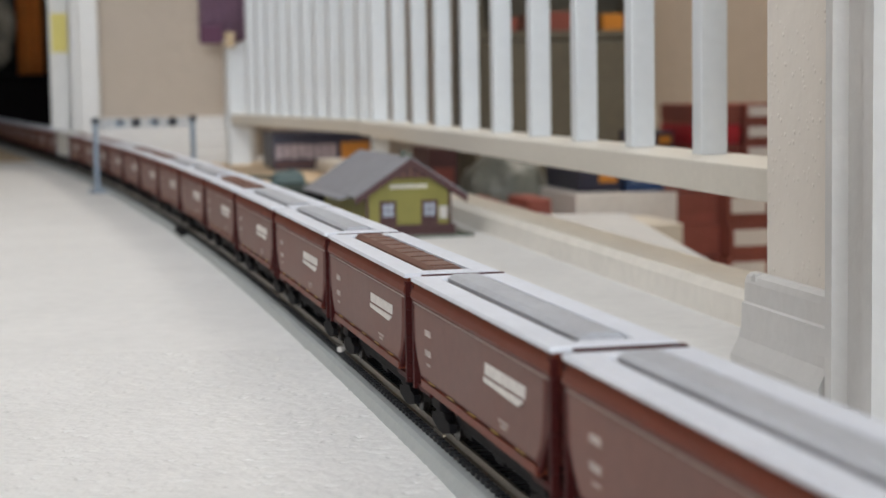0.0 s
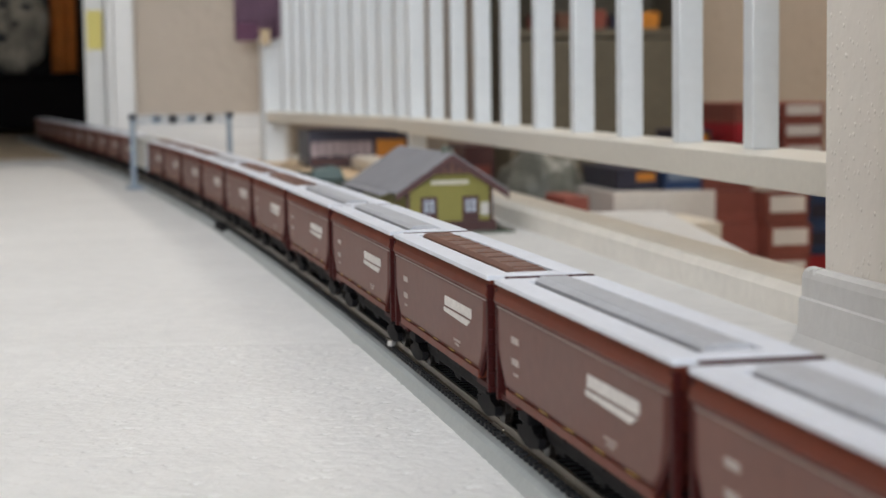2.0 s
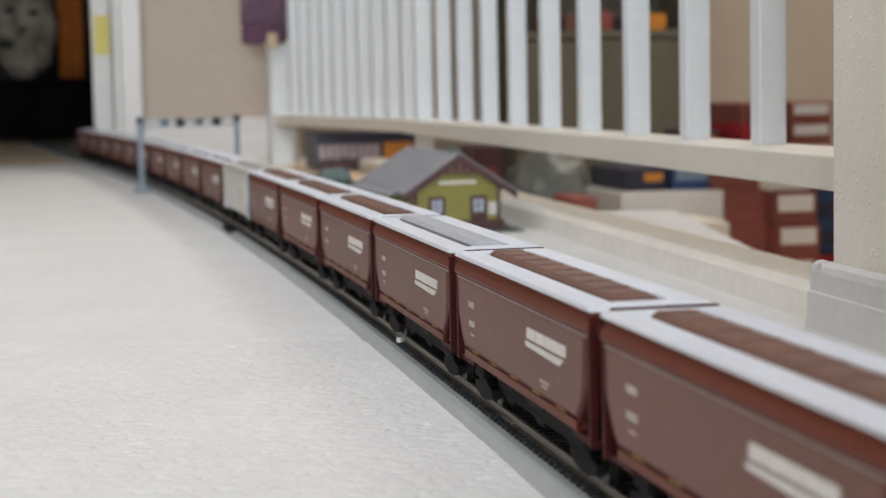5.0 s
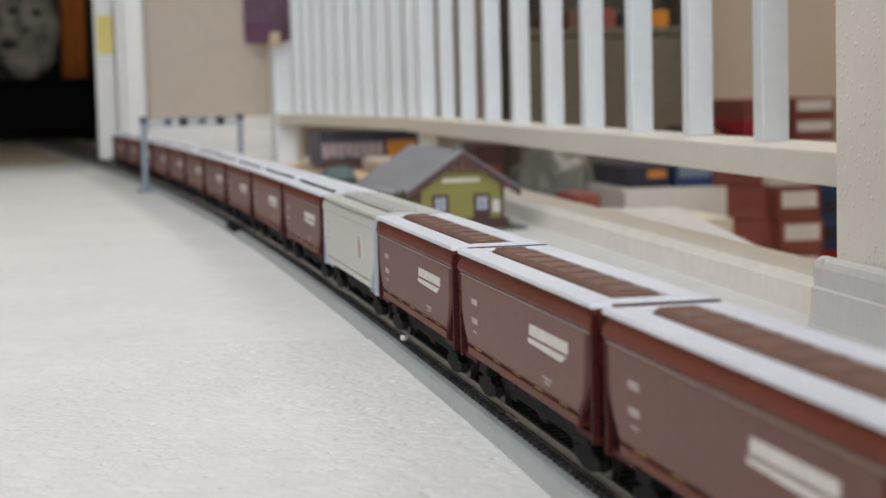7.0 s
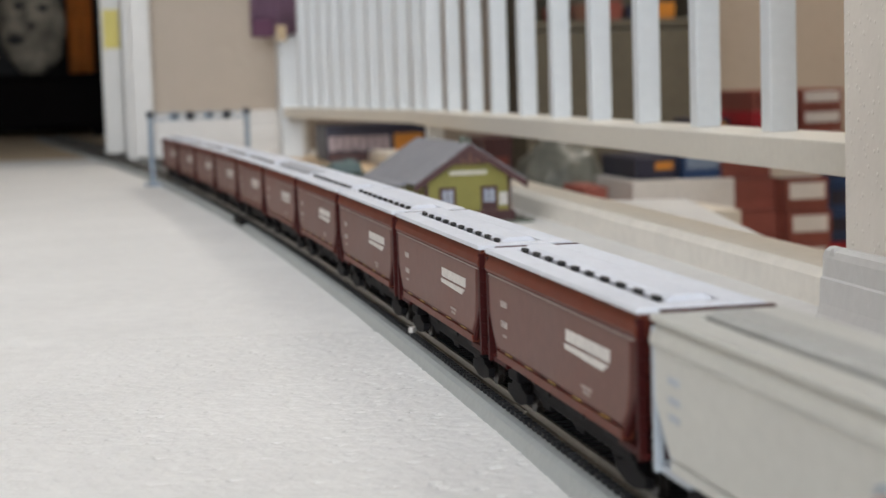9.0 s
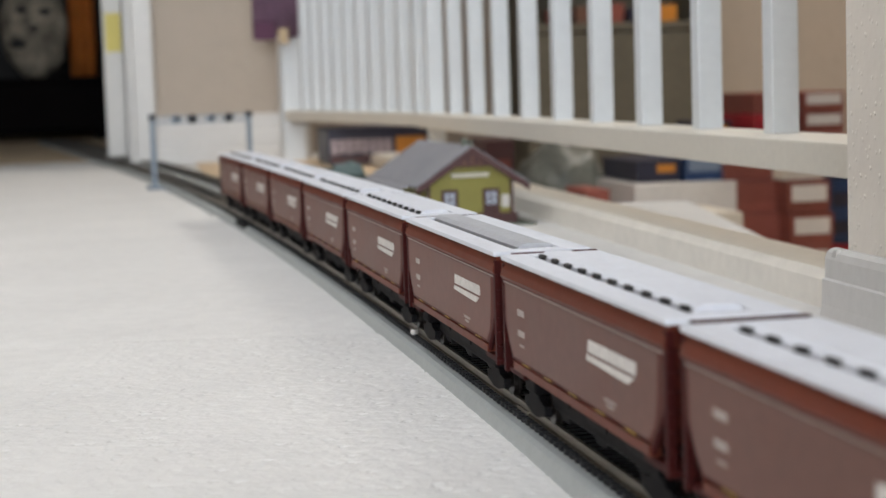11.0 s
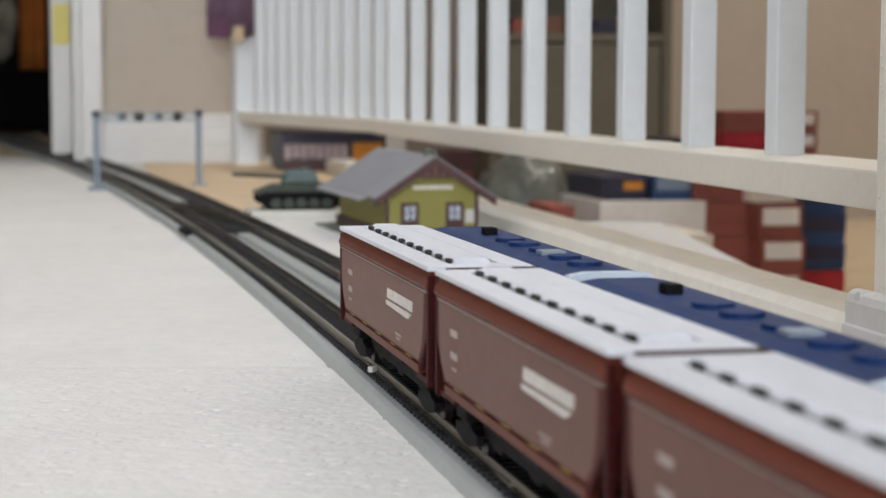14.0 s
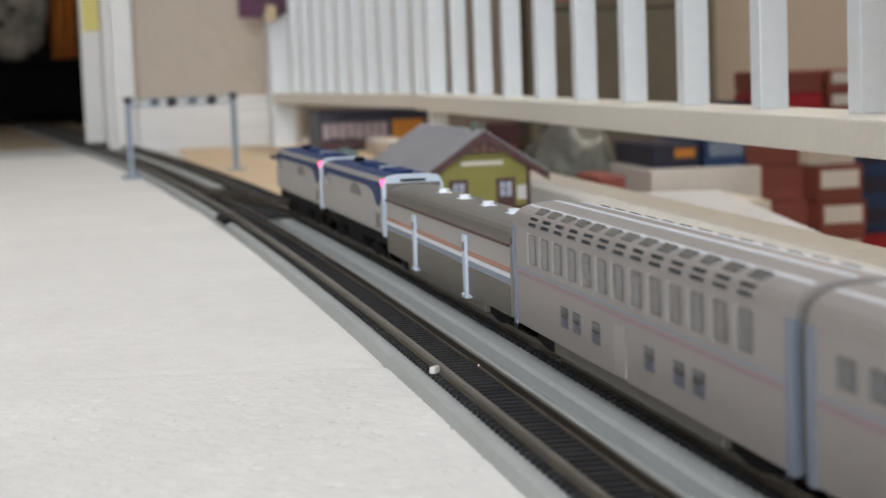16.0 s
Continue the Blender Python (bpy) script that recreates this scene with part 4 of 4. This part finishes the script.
def build_trains():
    kinds = {k: hopper(k) for k in ("brown", "grey", "dots")}
    cream = hopper("grey", True)
    used = set()
    # from the last wagon forward; the eleventh is cream
    order = ["dots"] * 4 + ["dots", "grey", "dots", "dots", "dots", "dots"] + ["cream"] + ["brown", "brown", "brown", "grey", "brown", "brown", "grey", "grey", "brown", "grey", "grey", "brown", "grey", "grey", "brown"]
    for i, k in enumerate(order):
        proto = cream if k == "cream" else kinds[k]
        car = proto if k not in used else copy_thing(proto, Matrix.Identity(4))
        used.add(k)
        MOVERS.append((car, FREIGHT, -(i + 0.5) * PITCH, 0.0, -1))
    ex = [(loco(), 0.236), (None, 0.236), (baggage(), 0.2965), (bilevel(True), 0.2965), (bilevel(False), 0.2965)]
    s = 0.0
    first = None
    for thing, ln in ex:
        if thing is None:
            thing = copy_thing(first, Matrix.Identity(4))
        first = first or thing
        MOVERS.append((thing, EXPRESS, -(s + ln / 2), TRACK2, 1))
        s += ln


build_trains()


def motions():
    times = [0, 1, 2, 3, 4, 5, 6, 7, 8, 9, 10, 11, 12, 12.5, 13, 13.5, 14, 14.5, 15, 15.5, 16]
    for thing, rows, off, side, heading in MOVERS:
        walk(thing, [(t, car_pose(along(rows, t) + off, side, heading)) for t in times])


# ---------------------------------------------------------------- things on the landing
def build_depot():
    d = empty("model_depot", pose(0.0345, 1.672, 0.0, 0, 0, 13), "small yellow-green model railway depot with a grey gabled roof", "model house")
    w, ln, eave, ridge = 0.0405, 0.20, 0.045, 0.0715
    part("plinth", box(-w - 0.003, w + 0.003, -0.004, ln + 0.004, 0.0, 0.011, 0.0008), M_MAROON, d)
    part("wall_shell", prism([(-w, 0.0105), (w, 0.0105), (w, eave), (0, ridge - 0.003), (-w, eave)], "y", 0.0, ln), M_OLIVE_WALL, d)
    for sx in (-1, 1):
        o = [(0, ridge), (sx * (w + 0.0125), eave - (ridge - eave) * 0.0125 / w), (sx * (w + 0.0125), eave - (ridge - eave) * 0.0125 / w + 0.0022), (0, ridge + 0.0024)]
        part("roof_slope", prism(o, "y", -0.013, ln + 0.013), M_SHINGLE, d)
        part("eave_flare", prism([(sx * (w + 0.0120), eave - (ridge - eave) * 0.0125 / w - 0.0006), (sx * (w + 0.0205), eave - 0.0108), (sx * (w + 0.0205), eave - 0.0090), (sx * (w + 0.0120), eave - (ridge - eave) * 0.0125 / w + 0.0018)], "y", 0.020, ln + 0.013), M_SHINGLE, d)
        part("barge_board", prism([(0, ridge - 0.0060), (sx * (w + 0.012), eave - 0.0138), (sx * (w + 0.012), eave - 0.0078), (0, ridge + 0.0008)], "y", -0.0150, -0.0118), M_MAROON, d, "maroon barge board")
        part("corner_board", box(*sorted((sx * w, sx * (w - 0.003))), -0.0008, 0.002, 0.0108, eave), M_MAROON, d)
        win = part("window", box(sx * 0.0195 - 0.0078, sx * 0.0195 + 0.0078, -0.0016, 0.001, 0.0112, 0.0335), M_MAROON, d, "maroon window frame")
        for px in (-0.0027, 0.0027):
            for z0, z1 in ((0.0190, 0.0245), (0.0252, 0.0307)):
                part("pane", box(sx * 0.0195 + px - 0.0021, sx * 0.0195 + px + 0.0021, -0.0021, -0.0014, z0, z1), M_PANE, win)
    part("gable_truss", prism([(-0.020, 0.0545), (0.020, 0.0545), (0, 0.0685)], "y", -0.0115, -0.0095), M_MAROON, d, "maroon gable fretwork")
    for i in range(5):
        q = -0.014 + 0.007 * i
        part("truss_scroll", add_cyl(bmesh.new(), (q, -0.0124, 0.0572), (q, -0.0114, 0.0572), 0.0024, 12), M_ROOF_BROWN, d)
    for k in range(9):
        z = 0.0135 + 0.0034 * k
        part("clapboard", prism([(-0.0005, z), (-0.0011, z), (-0.0003, z + 0.0033)], "x", -w + 0.0032, w - 0.0032), M_OLIVE_WALL, d)
    part("truss_post", box(-0.0012, 0.0012, -0.0122, -0.0114, 0.0545, 0.067), M_ROOF_BROWN, d)
    part("name_board", box(-0.0175, 0.0175, -0.0030, -0.0012, 0.0445, 0.0483, 0.0004), M_SIGN, d, "cream name board")
    part("notice", box(0.0290, 0.0365, -0.0022, -0.0010, 0.0160, 0.0275), M_MARK, d, "white notice")
    part("wall_seam", box(-w, w, -0.0006, 0.0004, 0.0375, 0.0384), M_OLIVE_WALL, d)
    part("chimney", box(-0.003, 0.003, 0.012, 0.018, ridge - 0.003, ridge + 0.0075, 0.0006), M_BASE, d)
    part("finial", add_cyl(bmesh.new(), (0, -0.010, ridge), (0, -0.010, ridge + 0.007), 0.0022, 10, 0.001), M_BASE, d)
    part("base_plate", box(-w - 0.02, w + 0.016, -0.02, ln + 0.02, -0.0008, 0.0018), M_BASE, d)


def build_signal_bridge():
    m = pose(-0.385, 2.473, 0.0, 0, 0, 31.5)
    b = empty("signal_bridge", m, "grey model signal bridge over both tracks", "signal bridge")
    ln, zt = 0.145, 0.0975
    for x in (0.0, ln):
        bm = box(x - 0.0030, x + 0.0030, -0.0030, 0.0030, 0.003, zt, 0.0004)
        part("post", bm, M_GREY_MET, b)
        part("foot", box(x - 0.0095, x + 0.0095, -0.0095, 0.0095, -0.0006, 0.0042, 0.0012), M_GREY_MET, b)
        part("post_cap", box(x - 0.0040, x + 0.0040, -0.004, 0.004, zt - 0.004, zt + 0.004, 0.0006), M_SIGNAL, b)
    for z in (zt - 0.0085, zt - 0.0005):
        part("girder", box(0.0, ln, -0.0016, 0.0016, z - 0.0011, z + 0.0011), M_GREY_MET, b)
    bm = bmesh.new()
    for k in range(12):
        x = ln * k / 12
        za, zb = (zt - 0.0085, zt - 0.0005) if k % 2 else (zt - 0.0005, zt - 0.0085)
        add_cyl(bm, (x, 0, za), (x + ln / 12, 0, zb), 0.0007, 6)
    part("lattice", bm, M_GREY_MET, b)
    for x, mm in ((0.034, M_GREY_MET), (0.058, M_SIGNAL), (0.086, M_GREY_MET), (0.113, M_SIGNAL)):
        h = part("signal_head", add_cyl(bmesh.new(), (x, -0.0045, zt - 0.004), (x, -0.0020, zt - 0.004), 0.0066, 18), mm, b)
        part("signal_hood", add_cyl(bmesh.new(), (x, -0.0085, zt - 0.003), (x, -0.0046, zt - 0.003), 0.0030, 12), M_SIGNAL, h)


def build_tank():
    t = empty("model_tank", pose(-0.096, 1.985, 0.0075, 0, 0, 190), "dark olive toy tank standing on a pale slab", "toy tank")
    t.scale = (1.3, 1.3, 1.3)
    for sy in (-1, 1):
        o = [(-0.032, 0.004), (-0.024, 0.0), (0.024, 0.0), (0.034, 0.006), (0.034, 0.011), (0.028, 0.014), (-0.030, 0.014), (-0.034, 0.010)]
        tr = part("tread", prism(o, "y", *sorted((sy * 0.011, sy * 0.0185)), 0.0008), M_BLACK, t)
        for k in range(5):
            part("road_wheel", add_cyl(bmesh.new(), (-0.020 + 0.010 * k, sy * 0.0185, 0.0052), (-0.020 + 0.010 * k, sy * 0.0196, 0.0052), 0.0042, 14), M_ARMY, tr)
    part("hull", prism([(-0.033, 0.008), (0.030, 0.008), (0.036, 0.013), (0.020, 0.0195), (-0.033, 0.0195)], "y", -0.0165, 0.0165, 0.0008), M_ARMY, t)
    part("turret", prism([(-0.016, 0.0195), (0.014, 0.0195), (0.010, 0.0300), (-0.012, 0.0305)], "y", -0.0115, 0.0115, 0.002), M_ARMY_LT, t, "grey-green turret")
    part("gun_barrel", add_cyl(bmesh.new(), (0.010, 0, 0.0255), (0.052, 0, 0.0275), 0.0016, 10), M_ARMY, t)
    part("hatch", add_cyl(bmesh.new(), (-0.004, 0.004, 0.0300), (-0.004, 0.004, 0.0325), 0.0042, 14), M_ARMY_LT, t)
    slab = part("display_slab", box(-0.052, 0.056, -0.034, 0.034, -0.001, 0.0074, 0.0012), M_PLASTER, at=pose(-0.096, 1.985, 0, 0, 0, 10))
    tagged(slab, "pale stone-coloured slab under the toy tank", "display base")


def build_cloth():
    # hung on the far wall beside the end of the railing
    bm = bmesh.new()
    nx, nz = 14, 10
    grid = []
    for i in range(nx + 1):
        col = []
        for j in range(nz + 1):
            x, z = -0.052 + 0.104 * i / nx, 0.5 * j / nz
            lo = 0.010 * math.sin(i * 1.3) * (1 - j / nz) if j == 0 else 0
            col.append(bm.verts.new((x, -0.004 - 0.004 * math.sin(i * 1.1) * (0.4 + 0.6 * (1 - j / nz)), 0.215 + z + lo * 0.4)))
        grid.append(col)
    for i in range(nx):
        for j in range(nz):
            bm.faces.new((grid[i][j], grid[i + 1][j], grid[i + 1][j + 1], grid[i][j + 1]))
    bmesh.ops.solidify(bm, geom=list(bm.faces), thickness=0.0025)
    c = part("hanging_cloth", bm, M_PURPLE, smooth=True)
    c.matrix_basis = HOUSE @ pose(-0.106, 2.300, 0.006)
    tagged(c, "plum purple cloth hanging on the beige wall", "cloth")
    part("pocket", box(-0.050, -0.012, -0.0125, -0.0105, 0.212, 0.245, 0.0005), M_PURPLE_DK, c, "dark plum patch")
    tag = part("card_tag", box(-0.008, 0.010, -0.0142, -0.0128, 0.205, 0.232), M_TAG)
    tag.matrix_basis = HOUSE @ pose(-0.106, 2.300, 0.006)
    tagged(tag, "tan card tag hanging on the purple cloth", "tag")


# ---------------------------------------------------------------- cartons and shelves behind the railing
def carton(x0, x1, y0, y1, z0, z1, body, label, end=None, print_m=None, rot=0.0, group="cartons behind the railing"):
    """A lidded carton: tray, lid with an overhang, and its printed end panel."""
    cx, cy = (x0 + x1) / 2, (y0 + y1) / 2
    c = empty("carton", pose(cx, cy, z0, 0, 0, AROT + rot), label, "carton", group)
    hx, hy, h = (x1 - x0) / 2, (y1 - y0) / 2, z1 - z0
    part("tray", box(-hx + 0.001, hx - 0.001, -hy + 0.001, hy - 0.001, 0.0, h * 0.6, 0.0008), body, c)
    part("lid", box(-hx, hx, -hy, hy, h * 0.28, h - 0.0006, 0.0012), body, c)
    if end:
        part("end_label", box(-hx + 0.006, hx - 0.006, -hy - 0.0006, -hy + 0.0005, h * 0.36, h * 0.86), end, c)
    if print_m:
        part("printed_bar", box(-hx * 0.1, hx * 0.75, -hy - 0.0009, -hy - 0.0001, h * 0.42, h * 0.80), print_m, c)
    return c


def build_clutter():
    zf = -0.165
    # stack of red cartons with white ends
    lab = "brick-red carton with a white end label in a stack"
    for k in range(3):
        z, j = zf + 0.0472 * k, 0.004 * (k % 2)
        carton(0.400 + j, 0.474 + j, 2.62, 2.90, z, z + 0.0468, M_RED_BOX, "brick-red carton in a stack")
        carton(0.478 + j, 0.543 + j, 2.585, 2.86, z, z + 0.0468, M_RED_BOX, lab, M_WHITE_BOX)
    carton(0.395, 0.470, 2.63, 2.90, zf + 0.1417, zf + 0.1865, M_RED_BOX, "brick-red carton on top of the stack")
    carton(0.474, 0.538, 2.60, 2.86, zf + 0.1417, zf + 0.1865, M_CREAM_BOX, "pale carton on top of the stack", M_WHITE_BOX)
    for k in range(4):
        z = zf + 0.0412 * k
        carton(0.556, 0.625, 2.66, 2.90, z, z + 0.0408, M_BLUE_BOX if k else M_BRIGHT_RED, "royal-blue carton in a stack" if k else "bright red carton under the blue ones", M_DARK_BOX if k else None)
    for k in range(3):
        z = 0.0 + 0.0335 * k
        if k == 0:
            carton(0.48, 0.66, 2.93, 3.12, zf, -0.0005, M_CREAM_BOX, "tall cream carton behind the stacks")
        carton(0.500, 0.575, 2.93, 3.12, z, z + 0.033, M_BRIGHT_RED if k == 1 else M_RED_BOX, "dark red carton on the cream carton", M_BRIGHT_RED if k == 1 else None)
        carton(0.579, 0.650, 2.93, 3.12, z, z + 0.033, M_RED_BOX, "dark red carton with a white end", M_WHITE_BOX)
    # cream cartons and the blue ones on them
    carton(0.240, 0.400, 2.42, 2.58, zf, -0.054, M_CREAM_BOX, "long cream carton on the carpet")
    carton(0.268, 0.400, 2.60, 2.84, zf, -0.086, M_CREAM_BOX, "cream carton under a white one")
    carton(0.262, 0.415, 2.60, 2.84, -0.0858, -0.022, M_WHITE_BOX, "white carton lying on the cream carton")
    carton(0.275, 0.340, 2.63, 2.83, -0.0218, 0.010, M_DARK_BOX, "dark navy carton with an orange print", None, M_ORANGE)
    carton(0.344, 0.404, 2.63, 2.83, -0.0218, 0.016, M_BLUE_BOX, "royal-blue carton on the white carton", M_STRIPE_BLUE)
    carton(0.445, 0.475, 2.95, 3.12, zf, 0.020, M_DARK_BOX, "navy carton standing behind the red stack")
    carton(0.425, 0.475, 2.97, 3.12, 0.0202, 0.056, M_DARK_BOX, "navy carton with an orange print", None, M_ORANGE)
    # grey wrapped bundle and low red cartons
    bm = bmesh.new()
    bmesh.ops.create_icosphere(bm, subdivisions=4, radius=1.0)
    for v in bm.verts:
        k = 1 + 0.16 * noise.noise(v.co * 2.3) + 0.06 * noise.noise(v.co * 7)
        p = v.co * k
        v.co = Vector((max(-0.98, min(0.98, p.x)) * 0.078, max(-0.98, min(0.98, p.y)) * 0.09, max(-0.9, min(0.98, p.z)) * 0.108))
    g = part("wrapped_parcel", bm, M_GREY_BAG, smooth=True, at=pose(0.200, 2.86, zf + 0.0972))
    tagged(g, "grey crumpled plastic-wrapped parcel behind the curb", "parcel")
    for k in range(5):
        carton(0.052 + 0.036 * k, 0.086 + 0.036 * k, 2.50, 2.62, zf, -0.022 - 0.010 * (k % 2), M_RED_BOX, "small dark red carton in a row", M_MAROON if k % 2 else M_PINK)
    carton(0.060, 0.104, 2.66, 2.80, zf, 0.046, M_MAROON, "tall maroon carton behind the depot", M_RED_BOX)
    # cartons by the far corner, under the far run of railing
    for k in range(4):
        z = zf + 0.0422 * k
        carton(-0.192 + 0.003 * (k % 2), -0.012 + 0.003 * (k % 2), 2.98, 3.16, z, z + 0.0418, M_MAROON if k == 2 else M_DARK_BOX, "long dark navy carton in a stack by the far corner")
    c = carton(-0.195, -0.010, 2.975, 3.165, zf + 0.1690, zf + 0.2290, M_DARK_BOX, "long navy carton with pale lettering blocks and an orange panel")
    for i in range(8):
        part("letter_block", box(-0.088 + 0.0128 * i, -0.0778 + 0.0128 * i, -0.0964, -0.0949, 0.0170 + 0.002 * (i % 2), 0.0410), M_PINK, c)
    part("printed_panel", box(0.020, 0.068, -0.0966, -0.0949, 0.0150, 0.0430), M_ORANGE, c)
    part("lower_band", box(-0.090, 0.090, -0.0962, -0.0949, 0.0020, 0.0140), M_MAROON, c)
    # cabinet on the stairwell's far wall
    cab = empty("cabinet", HOUSE @ pose(0.665, 2.98, zf), "dark grey-brown cabinet with an open shelf", "cabinet")
    part("carcass_back", box(-0.20, 0.20, 0.085, 0.10, 0, 1.6), M_SHELF, cab)
    for x in (-0.20, 0.18):
        part("carcass_side", box(x, x + 0.02, -0.10, 0.085, 0, 1.6, 0.002), M_SHELF, cab)
    part("door_panel", box(-0.177, 0.177, -0.095, -0.08, 0.01, 0.395, 0.003), M_SHELF, cab)
    for z in (0.40, 0.75, 1.58):
        part("shelf", box(-0.18, 0.18, -0.095, 0.085, z, z + 0.018, 0.002), M_SHELF, cab)
    for k, (x, m) in enumerate(((-0.12, M_RED_BOX), (-0.06, M_ROOF_BROWN), (0.0, M_RED_BOX), (0.06, M_DARK_BOX), (0.12, M_ORANGE))):
        p = HOUSE @ Vector((0.665 + x, 2.93, 0))
        carton(p.x - 0.024, p.x + 0.024, p.y - 0.03, p.y + 0.03, zf + 0.4185, zf + 0.4185 + 0.030 + 0.006 * (k % 3), m, "small carton standing on the cabinet shelf", group="cartons on the shelf")


def build_dark_room():
    # low chest, shade put into its black, with a plush toy and orange cloth
    ch = empty("chest", HOUSE @ pose(-0.95, 4.78, 0), "low chest in the unlit room, shade put into its near-black colour", "chest")
    part("body", box(-0.42, 0.50, -0.2, 0.2, 0.03, 0.175, 0.006), M_UNLIT_CHEST, ch)
    part("top", box(-0.44, 0.52, -0.22, 0.22, 0.176, 0.19, 0.004), M_UNLIT_CHEST, ch)
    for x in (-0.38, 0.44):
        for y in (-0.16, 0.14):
            part("foot", box(x, x + 0.04, y, y + 0.04, -0.0016, 0.029), M_UNLIT_CHEST, ch)
    bm = bmesh.new()
    bmesh.ops.create_icosphere(bm, subdivisions=4, radius=1.0)
    for v in bm.verts:
        k = 1 + 0.10 * noise.noise(v.co * 3.1)
        v.co = Vector((v.co.x * 0.10 * k, v.co.y * 0.07 * k, v.co.z * 0.16 * k))
    toy = part("plush_toy", bm, M_PLUSH, smooth=True, at=HOUSE @ pose(-0.68, 4.70, 0.347))
    tagged(toy, "grey and beige rounded plush toy on the dark chest", "plush")
    for x, z, r in ((-0.030, 0.050, 0.016), (0.034, 0.042, 0.018), (0.004, -0.004, 0.020), (-0.046, -0.050, 0.022)):
        b2 = bmesh.new()
        bmesh.ops.create_icosphere(b2, subdivisions=3, radius=1.0)
        for v in b2.verts:
            k = 1 + 0.45 * noise.noise(v.co * 1.9 + Vector((x, z, r)) * 300)
            v.co = Vector((x + v.co.x * r * 1.2 * k, -0.060 + v.co.y * 0.012, z + v.co.z * r * 0.7 * k))
        part("patch", b2, M_PLUSH_DK, toy, "dark patch", smooth=True)
    cl = bmesh.new()
    rows = []
    for i in range(9):
        rows.append([cl.verts.new((-0.06 + 0.01 * i, 0.012 * math.sin(i * 1.4), z)) for z in (0.0, 0.1, 0.25, 0.4)])
    for p, q in zip(rows, rows[1:]):
        for j in range(3):
            cl.faces.new((p[j], q[j], q[j + 1], p[j + 1]))
    bmesh.ops.solidify(cl, geom=list(cl.faces), thickness=0.004)
    o = part("draped_cloth", cl, M_ORANGE_CLOTH, smooth=True, at=HOUSE @ pose(-0.52, 4.80, 0.192))
    tagged(o, "orange cloth draped behind the plush toy", "cloth")


build_depot()
build_signal_bridge()
build_tank()
build_cloth()
build_clutter()
build_dark_room()

motions()
